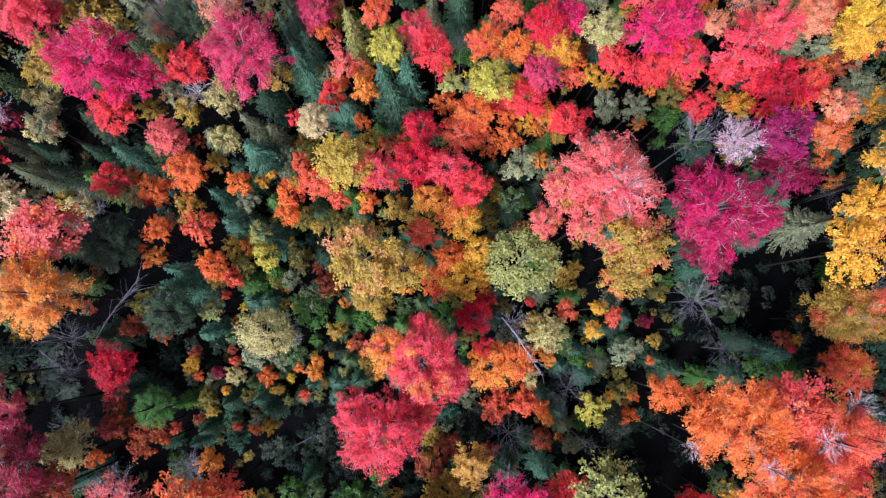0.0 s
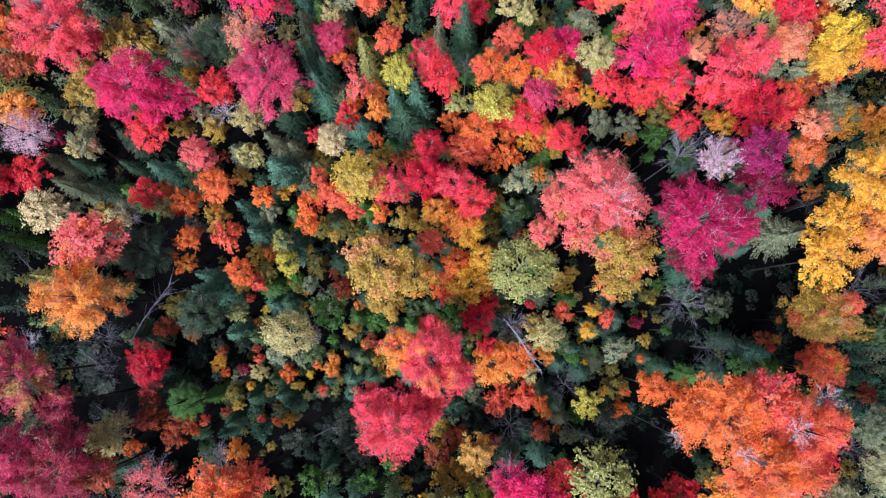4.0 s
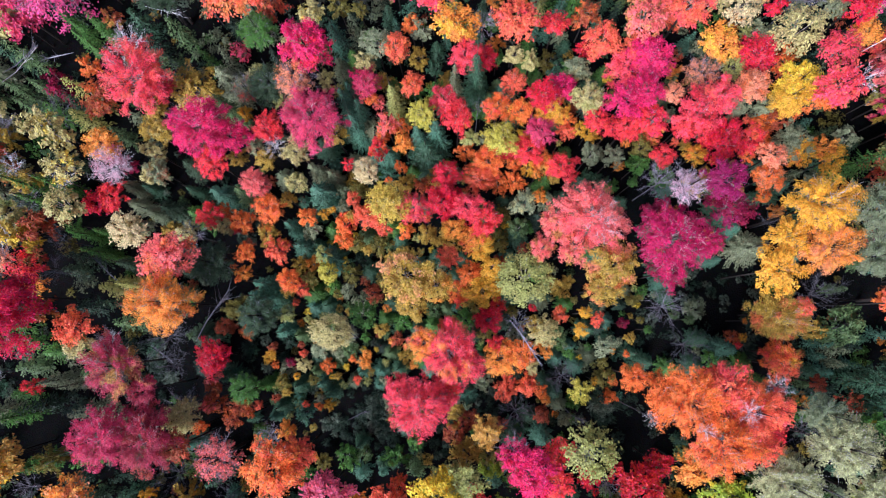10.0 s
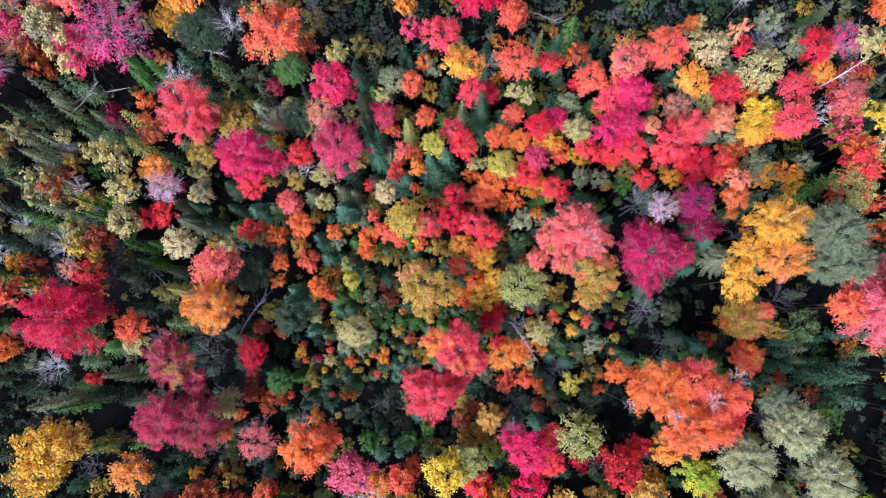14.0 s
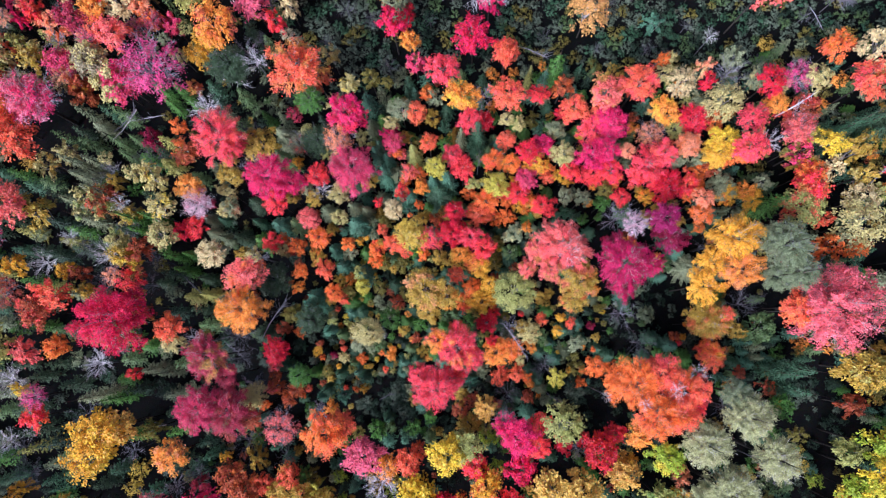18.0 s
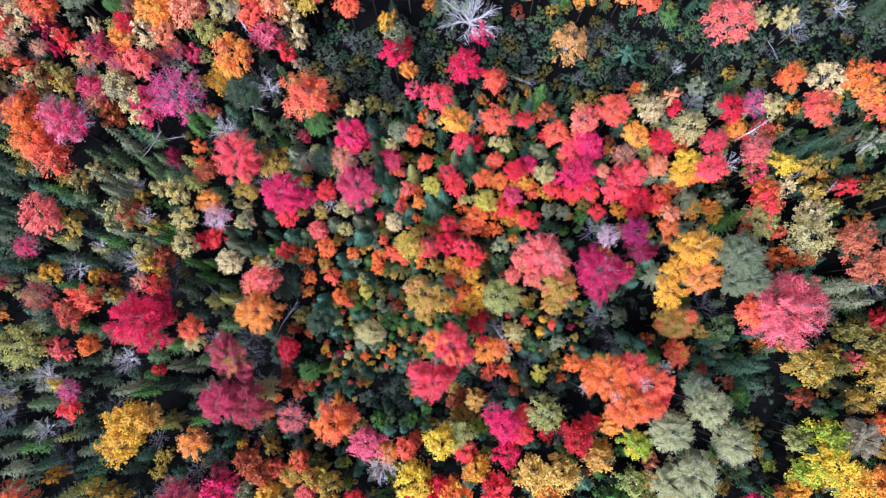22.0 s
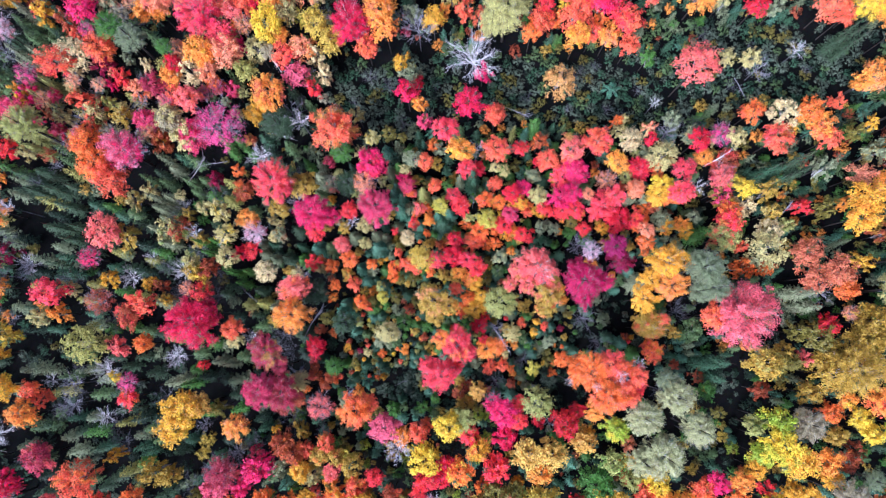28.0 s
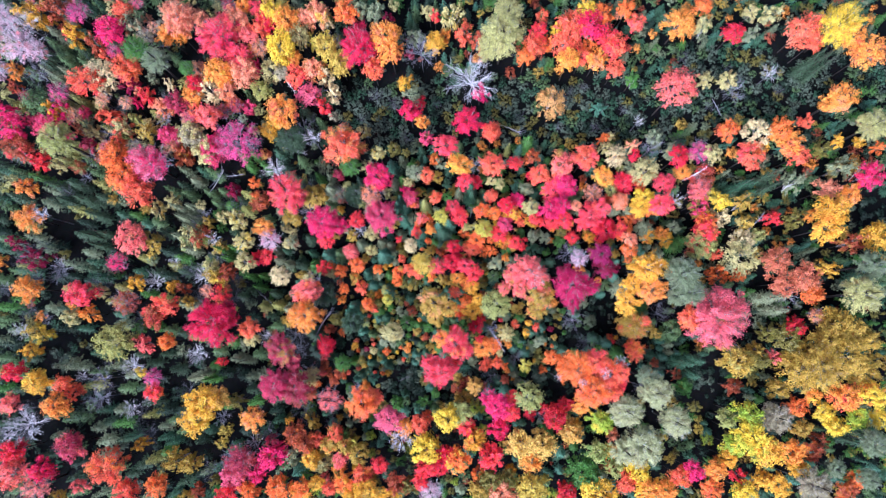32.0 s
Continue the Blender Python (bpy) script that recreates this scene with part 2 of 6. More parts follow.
def sticks(name, many):
    vs, fs = [], []
    for path, radii, sides in many:
        v, f = tube(path, radii, sides)
        fs += [tuple(i + len(vs) for i in q) for q in f]
        vs += v
    return mesh_of(name, [tuple(p) for p in vs], fs)


def branches_of(seed, dirs, reach, squash, thick, foot=-0.75, twigs=3, out=0.86):
    """Boughs of a crown from the stem out towards their tips, with side twigs, most of them near the top."""
    g = np.random.default_rng(seed)
    many = []
    for d, r in zip(dirs, reach):
        tip = d * r * (out if d[2] < 0.72 else 0.97) * np.array([1, 1, squash]) + np.array([0, 0, 0.02])
        start = np.array([0, 0, foot + 0.5 * max(0, d[2]) * g.random()])
        mid = start * 0.42 + tip * 0.58 + np.array([0, 0, 0.05]) + g.normal(0, 0.03, 3)
        many.append(([start, mid, tip], [thick, thick * 0.6, thick * 0.16], 4))
        for _ in range(twigs * (3 if d[2] > 0.72 else 1)):
            a = mid + (tip - mid) * g.random()
            b = a + (unit(d + g.normal(0, 0.45, 3)) * (0.14 + 0.2 * g.random())) * np.array([1, 1, squash])
            many.append(([a, b], [thick * 0.3, thick * 0.1], 3))
    return sticks("limb_frame", many)


def bare_mesh(seed, boughs, twigs, thick, low=0.0, squash=0.9):
    """A leafless crown: boughs that fork twice into fine twigs."""
    g = np.random.default_rng(seed)
    many = []
    for d in bough_dirs(g, boughs, low):
        r = 0.65 + 0.35 * g.random()
        start = np.array([0, 0, -0.8 + 0.7 * g.random()])
        tip = d * r * np.array([1, 1, squash])
        k1 = start + (tip - start) * 0.35 + g.normal(0, 0.05, 3)
        k2 = start + (tip - start) * 0.7 + g.normal(0, 0.06, 3)
        many.append(([start, k1, k2, tip], [thick, thick * 0.7, thick * 0.45, thick * 0.15], 4))
        for _ in range(twigs):
            s = g.random()
            a = k1 + (tip - k1) * s
            b = a + unit(d + g.normal(0, 0.55, 3)) * (0.2 + 0.25 * g.random())
            many.append(([a, (a + b) / 2 + g.normal(0, 0.02, 3), b], [thick * 0.35, thick * 0.25, thick * 0.1], 3))
            for _ in range(2):
                c = a + (b - a) * (0.3 + 0.6 * g.random())
                many.append(([c, c + unit(d + g.normal(0, 0.7, 3)) * (0.1 + 0.12 * g.random())], [thick * 0.18, thick * 0.08], 3))
    return sticks("limb_frame", many)


TALL = 4.5


def spruce_mesh(seed, whorls, arms, sprays, spray, taper=0.6, slim=0.4):
    """Needled boughs in whorls, shorter towards the tip, each a flat fan of sprays; radius 1 at the skirt, height TALL."""
    g = np.random.default_rng(seed)
    ps, ns, ws, ls = [], [], [], []
    for w in range(whorls):
        h = 0.10 + 0.87 * (w / (whorls - 1)) ** 0.92
        r = (1 - h) ** taper + 0.05
        n = max(4, int(arms * (0.35 + 0.65 * r)))
        for k in range(n):
            a = 2 * math.pi * (k + g.random() * 0.8) / n + w * 1.1
            out = np.array([math.cos(a), math.sin(a), 0])
            side = np.array([-out[1], out[0], 0])
            rr = r * (0.62 + 0.46 * g.random())
            drop = 0.1 + 0.3 * g.random()
            m = max(3, int(sprays * (0.25 + 0.75 * rr)))
            s = 0.22 + 0.78 * (np.arange(m) + g.random(m)) / m
            turn = np.where(np.arange(m) % 2 == 0, 1.0, -1.0) * g.uniform(0.25, 0.95, m)
            turn[-1] *= 0.2
            size = spray * (0.7 + 0.6 * g.random(m)) * (0.55 + 0.45 * rr) * (1.15 - 0.35 * s)
            wide = turn * size * 0.45
            for q in range(m):
                ps.append(out * rr * s[q] + side * wide[q] + np.array([0, 0, TALL * h + 0.14 * (1 - s[q]) - drop * rr * s[q] + 0.12 * rr * s[q] ** 4 + 0.02 * g.normal()]))
                ns.append(unit(np.array([0, 0, 1.0]) + out * 0.35 + side * turn[q] * 0.3 + g.normal(0, 0.22, 3)))
                ws.append(out + side * turn[q] + g.normal(0, 0.15, 3))
                ls.append(size[q])
    for j in range(12):
        ps.append(np.array([0, 0, TALL * (0.94 + 0.006 * j)]) + g.normal(0, 0.025, 3))
        ns.append(unit(g.normal(0, 1, 3)))
        ws.append(np.array([0, 0, 1.0]) + g.normal(0, 0.6, 3))
        ls.append(0.10)
    ls = np.array(ls)
    v, f = cards(np.array(ps), np.array(ns), np.array(ws), ls, ls * slim)
    return mesh_of("needle_crown", v, f)


def pine_mesh(seed, boughs, leaves, leaf):
    """Open crown of upswept boughs clad in soft needle sprays."""
    return broad_crown(1300 + seed, boughs, 12, leaves, leaf, low=-0.3, rough=0.34, inner=0.26, fan=0.2, loose=0.036, slim=0.36)


def trunk_mesh(seed):
    g = np.random.default_rng(seed)
    path = [np.array([0, 0, -0.03])] + [np.array([g.normal(0, 0.6) * h, g.normal(0, 0.6) * h, h]) for h in (0.02, 0.25, 0.5, 0.75)] + [np.array([0, 0, 1.0])]
    v, f = tube(path, [1.5, 1.15, 0.95, 0.8, 0.62, 0.35], 7)
    return mesh_of("trunk", [tuple(p) for p in v], f)


TRUNKS = [trunk_mesh(s) for s in range(4)]
BROAD = {}
for size, (boughs, sprays, leaves, leaf, fan, loose, limbs) in dict(fine=(46, 18, 20000, 0.033, 0.215, 0.030, 46), big=(38, 14, 5600, 0.062, 0.23, 0.040, 16), mid=(30, 11, 2500, 0.090, 0.25, 0.055, 9), low=(24, 9, 1450, 0.120, 0.26, 0.065, 6)).items():
    BROAD[size] = []
    for s in range(6):
        me, dirs, reach = broad_crown(100 + s, boughs, sprays, leaves, leaf, fan=fan, loose=loose, split=5 if size == "fine" else 4 if size == "big" else 0)
        BROAD[size].append((me, branches_of(s, dirs[:limbs], reach, 1.0, 0.011, twigs=4 if size == "fine" else 2 if size == "big" else 0)))
ROUND = {}
for size, (boughs, sprays, leaves, leaf) in dict(fine=(72, 12, 9500, 0.046), big=(60, 10, 4600, 0.066), mid=(46, 8, 2100, 0.096), low=(32, 7, 1200, 0.13)).items():
    ROUND[size] = []
    for s in range(3):
        me, dirs, reach = broad_crown(300 + s, boughs, sprays, leaves, leaf, rough=0.15, inner=0.4, fan=0.22, loose=0.06, bald=0.0)
        ROUND[size].append((me, branches_of(40 + s, dirs[:9], reach, 1.0, 0.014, twigs=0)))
BUSH = {}
for size, (boughs, sprays, leaves, leaf) in dict(fine=(30, 11, 5600, 0.060), big=(26, 10, 2900, 0.086), mid=(22, 9, 1500, 0.114), low=(16, 8, 860, 0.15)).items():
    BUSH[size] = []
    for s in range(6):
        me, dirs, reach = broad_crown(500 + s, boughs, sprays, leaves, leaf, low=-0.6, rough=0.58, inner=0.28, fan=0.25, loose=0.05, bald=0.25)
        BUSH[size].append((me, branches_of(60 + s, dirs[:8], reach, 1.0, 0.014, twigs=0)))
THIN = []
for s in range(4):
    me, dirs, reach = broad_crown(700 + s, 40, 8, 2400, 0.055, rough=0.3, loose=0.05)
    THIN.append(me)
BARE = [bare_mesh(s, 17, 10, 0.0095, low=0.1) for s in range(5)]
BARE_BOLD = [bare_mesh(40 + s, 22, 13, 0.0095, low=0.1) for s in range(3)]
BARE_FINE = [bare_mesh(20 + s, 26, 8, 0.009, low=0.0) for s in range(4)]
SPRUCE = [spruce_mesh(s, 20, 13, 15, 0.19) for s in range(5)]
SPRUCE_FAR = [spruce_mesh(20 + s, 15, 11, 11, 0.23, 0.5, 0.42) for s in range(4)]
PINE = []
for s in range(4):
    me, dirs, reach = pine_mesh(s, 72, 15000, 0.055)
    PINE.append((me, branches_of(80 + s, dirs, reach, 1.0, 0.014, twigs=2)))

for me in [b[1] for k in (BROAD, ROUND, BUSH) for v in k.values() for b in v] + [b[1] for b in PINE] + BARE + BARE_BOLD + BARE_FINE + TRUNKS:
    me.materials.append(BARK)
for me in [m for k in (BROAD, ROUND, BUSH) for v in k.values() for b in v for m in (b[0] if isinstance(b[0], list) else [b[0]])] + [b[0] for b in PINE] + THIN + SPRUCE + SPRUCE_FAR:
    me.materials.append(leaf_material("gn"))


# ---------------------------------------------------------------- ground
def rise(x, y):
    """Height of the forest floor."""
    return 0.5 * noise.noise(Vector((x * 0.03, y * 0.03, 0.0))) + 0.18 * noise.noise(Vector((x * 0.14, y * 0.14, 3.0)))


gm = bpy.data.materials.new("leaf_litter")
gm.use_nodes = True
gt = gm.node_tree
gb = gt.nodes["Principled BSDF"]
gat = gt.nodes.new("ShaderNodeTexCoord")
n1 = node(gt, "ShaderNodeTexNoise", Scale=0.35, Detail=5.0)
n2 = node(gt, "ShaderNodeTexVoronoi", Scale=9.0)
gt.links.new(gat.outputs["Object"], n1.inputs["Vector"])
gt.links.new(gat.outputs["Object"], n2.inputs["Vector"])
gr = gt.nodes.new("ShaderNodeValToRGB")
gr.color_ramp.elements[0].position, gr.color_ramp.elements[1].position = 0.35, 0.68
# near-black ramp: the shade under the crowns is put into the litter colour
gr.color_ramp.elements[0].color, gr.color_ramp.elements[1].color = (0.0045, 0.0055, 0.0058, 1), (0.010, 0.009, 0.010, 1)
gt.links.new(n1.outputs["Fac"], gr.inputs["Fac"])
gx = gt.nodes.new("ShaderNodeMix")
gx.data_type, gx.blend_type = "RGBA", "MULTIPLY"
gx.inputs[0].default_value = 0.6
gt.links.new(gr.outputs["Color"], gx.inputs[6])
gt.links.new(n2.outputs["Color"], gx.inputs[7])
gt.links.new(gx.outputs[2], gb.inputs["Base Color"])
gbump = node(gt, "ShaderNodeBump", Strength=0.6, Distance=0.05)
gt.links.new(n2.outputs["Distance"], gbump.inputs["Height"])
gt.links.new(gbump.outputs["Normal"], gb.inputs["Normal"])
gb.inputs["Roughness"].default_value = 0.95
gb.inputs["Specular IOR Level"].default_value = 0.05

steps = np.concatenate([[-3000, -1200, -500, -220], np.arange(-120, 121, 3.0), [220, 500, 1200, 3000]])
gv = [(x, y, rise(x, y)) for y in steps for x in steps]
k = len(steps)
gf = [(j * k + i, j * k + i + 1, (j + 1) * k + i + 1, (j + 1) * k + i) for j in range(k - 1) for i in range(k - 1)]
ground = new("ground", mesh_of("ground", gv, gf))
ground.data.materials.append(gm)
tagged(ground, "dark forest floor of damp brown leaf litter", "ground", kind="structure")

# ---------------------------------------------------------------- trees
PLACED = []
dice = random.Random(7)


def words(pal):
    one, two = (pal.split("+") + [""])[:2]
    a = COLOURS[one if one != "or" else "or_"][0]
    b = COLOURS[two if two != "or" else "or_"][0] if two else ""
    return a, b


def piece(name, me, material, parent, at, turn, scale, label=""):
    ob = new(name, me)
    ob.parent = parent
    ob.location, ob.rotation_euler, ob.scale = at, turn, scale
    ob.material_slots[0].link = "OBJECT"
    ob.material_slots[0].material = material
    if label:
        tagged(ob, label)
    return ob


def stem(name, x, y, label, category, group):
    root = new(name)
    root.empty_display_size = 0.3
    root.location = (x, y, rise(x, y))
    tagged(root, label, category, group)
    return root


def rank(x, y, r):
    """Fineness of the foliage: finest in the middle of the wood, over which the camera starts."""
    steps = ["low", "mid", "big", "fine"]
    k = 3 if r > 2.0 else 2 if r > 1.2 else 1
    if r > 2.9:
        return "fine"
    if not (-31 < x < 33 and -13 < y < 26):
        k = 2 if r > 2.6 else max(0, k - 2)
    elif not (-26 < x < 27 and -9 < y < 21):
        k -= 1
    return steps[max(0, k)]


def broad(kind, shapes, x, y, top, r, pal, label, category, group, squash):
    PLACED.append((x, y, r))
    root = stem(kind, x, y, label, category, group)
    z0 = root.location.z
    spin = dice.random() * 6.283
    me, twigs = dice.choice(shapes[rank(x, y, r)])
    outer = not (-31 < x < 33 and -13 < y < 26)
    deep = 1.05 if not outer else 1.75 if kind.endswith("sapling") else 1.45
    c = (0, 0, top - z0 - r * (0.5 + 0.18 * squash * deep))
    grow = 1.0 if r < 1.7 and -26 < x < 27 and -9 < y < 21 else 1.09
    s = (r * grow * dice.uniform(0.92, 1.2), r * grow * dice.uniform(0.92, 1.2), r * squash * deep)
    lean = (dice.uniform(-0.2, 0.2), dice.uniform(-0.2, 0.2), spin)
    piece("trunk", dice.choice(TRUNKS), TRUNK_SHADE, root, (0, 0, 0), (0, 0, spin), (0.02 * r + 0.035,) * 2 + (max(0.6, c[2] - 0.1 * r),))
    piece("limb_frame", twigs, BARK, root, c, lean, s)
    whole = me if isinstance(me, list) else [me]
    crown = piece("crown", whole[0], leaf_material(pal), root, c, lean, s)
    for side in whole[1:]:
        tagged(piece("foliage_side", side, leaf_material(pal), crown, (0, 0, 0), (0, 0, 0), (1, 1, 1)), kind="stuff")
    return root


def maple(x, y, top, r, pal):
    a, b = words(pal)
    size = "large" if r > 3 else "small" if r < 1.3 else "young"
    label = f"{size} {a} maple with {b} lower leaves" if b else f"{size} {a} maple in full autumn leaf"
    return broad("maple_tree", BROAD, x, y, top, r, pal, label, "maple tree", "autumn maples", 1.05)


def round_tree(x, y, top, r, pal):
    a, b = words(pal)
    label = f"round-crowned {a} tree" + (f" tinged with {b}" if b else " with dense fine foliage")
    return broad("round_tree", ROUND, x, y, top, r, pal, label, "tree", "round-crowned trees", 0.95)


def sapling(x, y, top, r, pal):
    a, b = words(pal)
    first = pal.split("+")[0]
    if first in ("ta", "cm", "li", "yl", "yo", "ye", "gg", "tl", "lo"):
        sort, group = "birch", "young birches"
    elif first in ("or", "og", "go", "ru", "ol", "od", "pe", "gt", "gd", "gn"):
        sort, group = "aspen", "young aspens"
    else:
        sort, group = "maple", "maple saplings"
    label = f"{a} {sort} sapling mottled with {b}" if b else f"slender {a} {sort} sapling between taller trees"
    return broad(sort + "_sapling", BUSH, x, y, top, r, pal, label, "sapling", group, 1.25)


def spruce(x, y, top, r, pal):
    PLACED.append((x, y, r))
    a, _ = words(pal)
    root = stem("spruce_tree", x, y, f"{a} spruce with a pointed tip", "spruce tree", "spruces")
    z0 = root.location.z
    tall, spin = top - z0, dice.random() * 6.283
    wide = r * (0.95 if x < -22 else 1.2)
    if x < -38:
        tall *= 0.82
    piece("trunk", TRUNKS[0], BARK_DARK, root, (0, 0, 0), (0, 0, spin), (0.09, 0.09, tall * 0.96))
    piece("needle_crown", dice.choice(SPRUCE if -28 < x < 29 and -11 < y < 23 else SPRUCE_FAR), leaf_material(pal), root, (0, 0, 0), (0, 0, spin), (wide, wide, tall / TALL))
    return root


def pine(x, y, top, r, pal):
    PLACED.append((x, y, r))
    a, _ = words(pal)
    root = stem("pine_tree", x, y, f"{a} pine with tufted needles", "pine tree", "pines")
    z0, spin = root.location.z, dice.random() * 6.283
    me, twigs = dice.choice(PINE)
    c = (0, 0, top - z0 - r * 0.7)
    piece("trunk", dice.choice(TRUNKS), TRUNK_SHADE, root, (0, 0, 0), (0, 0, spin), (0.04 * r + 0.05,) * 2 + (c[2] + 0.4 * r,))
    piece("limb_frame", twigs, BARK_WHITE if pal.startswith("gt") else BARK_GREY, root, c, (0, 0, spin), (r, r, r))
    piece("crown", me, leaf_material(pal), root, c, (0, 0, spin), (r, r, r))
    return root


def bare_tree(x, y, top, r, pal):
    PLACED.append((x, y, r))
    a, _ = words(pal)
    bark = BARKS.get(pal.split("+")[0], BARK_GREY)
    root = stem("bare_tree", x, y, f"leafless {a} tree with spreading twigs", "bare tree", "bare trees")
    z0, spin = root.location.z, dice.random() * 6.283
    c = (0, 0, top - z0 - 0.7 * r)
    # trunk in the darker wood, its shade below the twigs set by colour
    piece("trunk", dice.choice(TRUNKS), BARK_SHADE, root, (0, 0, 0), (0, 0, spin), (0.012 * r + 0.022,) * 2 + (max(0.5, c[2]),))
    piece("limb_frame", dice.choice(BARE_BOLD if pal == "wh" and r > 1.4 else BARE), bark, root, c, (0, 0, spin), (r * 1.2, r * 1.2, r))
    return root


def fallen_trunk(ax, ay, az, bx, by, bz, pal):
    """A dead stem that leans among the crowns, bare twigs towards its far end."""
    bark = BARKS[pal]
    a, b = Vector((ax, ay, az)), Vector((bx, by, bz))
    root = new("leaning_trunk")
    root.location = a
    tagged(root, f"dead {COLOURS[pal][0]} trunk leaning among the trees", "dead trunk", "leaning dead trunks")
    d = b - a
    n = np.array(d)
    g = np.random.default_rng(int(abs(ax * 10 + by * 7)) + 1)
    bend = g.normal(0, 0.03, 3) * d.length
    stem_mesh = sticks("stem", [([n * 0, n * 0.35 + bend, n * 0.7 + bend * 0.6, n], [0.02, 0.04, 0.032, 0.010], 6)])
    many = []
    for _ in range(20):
        s = 0.35 + 0.62 * g.random()
        p = n * s + bend * (1 - abs(s - 0.4))
        q = p + (unit(n) + g.normal(0, 0.7, 3)) * d.length * (0.08 + 0.14 * g.random())
        many.append(([p, (p + q) / 2 + g.normal(0, 0.04, 3), q], [0.014, 0.010, 0.005], 3))
    twig_mesh = sticks("twig_spray", many)
    for name, me in (("stem", stem_mesh), ("twig_spray", twig_mesh)):
        me.materials.append(bark)
        ob = new(name, me)
        ob.parent = root
        if name == "twig_spray":
            tagged(ob, kind="stuff")
    return root


def thin_tree(x, y, top, r, pal):
    PLACED.append((x, y, r))
    a, b = words(pal)
    root = stem("half_bare_tree", x, y, f"half-bare {a} tree with pale twigs showing", "half-bare tree", "half-bare trees")
    z0, spin = root.location.z, dice.random() * 6.283
    c = (0, 0, top - z0 - 0.68 * r)
    piece("trunk", dice.choice(TRUNKS), TRUNK_SHADE, root, (0, 0, 0), (0, 0, spin), (0.035 * r + 0.05,) * 2 + (max(0.5, c[2]),))
    piece("limb_frame", dice.choice(BARE_FINE), BARK_WHITE if pal.startswith("lv") else BARK_GREY, root, c, (0, 0, spin), (r, r, r))
    piece("crown", dice.choice(THIN), leaf_material(pal), root, c, (0, 0, spin), (r * 0.95, r * 0.95, r * 0.9))
    return root


spruce(-56.4, 49.0, 7.9, 1.02, "dg")
spruce(-58.1, 48.8, 9.3, 1.02, "dg")
sapling(-15.6, 47.9, 6.4, 1.72, "gg+ta")
maple(-33.4, 47.8, 7.3, 1.36, "og")
sapling(-62.3, 47.8, 6.9, 2.16, "ru")
maple(35.4, 47.6, 7.5, 1.51, "or")
sapling(-5.3, 47.6, 5.8, 1.29, "ta")
sapling(23.8, 47.6, 5.3, 0.86, "pe")
sapling(43.2, 47.5, 5.8, 1.28, "ta")
sapling(-13.5, 47.4, 6.4, 1.71, "gg")
maple(-31.3, 47.4, 7.1, 1.28, "pk")
spruce(-57.2, 47.3, 8.6, 1.02, "dg")
maple(-51.8, 47.3, 7.5, 1.54, "co")
maple(18.3, 47.2, 7.5, 1.51, "ye+og")
maple(24.1, 47.2, 7.5, 1.51, "or")
sapling(-4.5, 47.0, 5.5, 1.03, "rd+or")
spruce(-8.4, 47.0, 6.2, 0.99, "dg")
sapling(46.0, 47.0, 6.2, 1.52, "ta+gg")
thin_tree(-58.6, 46.7, 8.0, 2.13, "vg")
sapling(-65.6, 46.7, 7.3, 2.41, "go+ol")
sapling(11.8, 46.7, 5.8, 1.28, "co+gn")
maple(-17.9, 46.7, 7.9, 1.86, "or+co")
sapling(-1.9, 46.4, 6.6, 1.88, "ta+ol")
sapling(-11.4, 46.4, 5.5, 1.03, "wi")
maple(-22.1, 46.2, 7.9, 1.86, "pe+ye")
maple(20.3, 46.2, 7.9, 1.84, "or")
maple(-28.6, 46.2, 9.0, 2.09, "ye")
maple(-23.9, 46.0, 7.3, 1.36, "pe")
sapling(-21.2, 45.8, 6.0, 1.37, "cm")
maple(-40.7, 45.2, 8.2, 2.11, "pe")
maple(-34.3, 45.2, 8.2, 2.11, "pe+co")
maple(-26.7, 45.2, 8.2, 2.11, "og")
sapling(35.8, 45.2, 6.2, 1.52, "ta+gg")
pine(6.3, 45.1, 11.0, 2.44, "tl")
maple(-29.8, 45.0, 7.5, 1.52, "cr")
sapling(-50.4, 45.0, 6.9, 2.15, "gg+pe")
maple(25.3, 45.0, 7.5, 1.51, "co+pk")
sapling(13.9, 45.0, 5.5, 1.03, "ye")
maple(-42.6, 44.9, 10.0, 2.74, "pe+pk")
maple(31.9, 44.9, 8.0, 2.34, "og")
spruce(-62.9, 44.4, 8.6, 1.48, "gg")
maple(-30.6, 44.4, 7.9, 1.86, "co")
sapling(-60.8, 44.1, 5.5, 1.04, "sa")
sapling(43.0, 44.0, 5.8, 1.27, "gg")
maple(40.0, 43.9, 7.0, 1.51, "cr")
sapling(-0.2, 43.9, 6.2, 1.53, "co+ru")
sapling(-59.6, 43.8, 6.4, 1.72, "go")
maple(15.6, 43.7, 8.8, 2.49, "co")
maple(11.1, 43.7, 7.5, 1.51, "rd")
maple(-53.1, 43.6, 9.0, 2.52, "mg")
maple(49.5, 43.5, 9.0, 2.46, "co+pe")
sapling(-3.2, 43.5, 5.8, 1.28, "og")
maple(53.7, 43.5, 11.0, 3.06, "ye")
maple(18.2, 43.4, 10.0, 2.29, "mc")
sapling(-7.4, 43.4, 6.2, 1.54, "gg")
maple(-42.6, 43.3, 7.3, 1.36, "og")
maple(-32.3, 43.2, 7.5, 1.52, "sa")
maple(-24.6, 43.1, 7.9, 1.85, "ta")
maple(-44.5, 43.1, 8.0, 1.86, "og")
bare_tree(-8.7, 42.9, 6.1, 1.28, "gy")
sapling(-23.3, 42.9, 5.8, 1.29, "yl")
sapling(2.0, 42.9, 6.0, 1.36, "ru+co")
sapling(12.6, 42.6, 5.8, 1.28, "or")
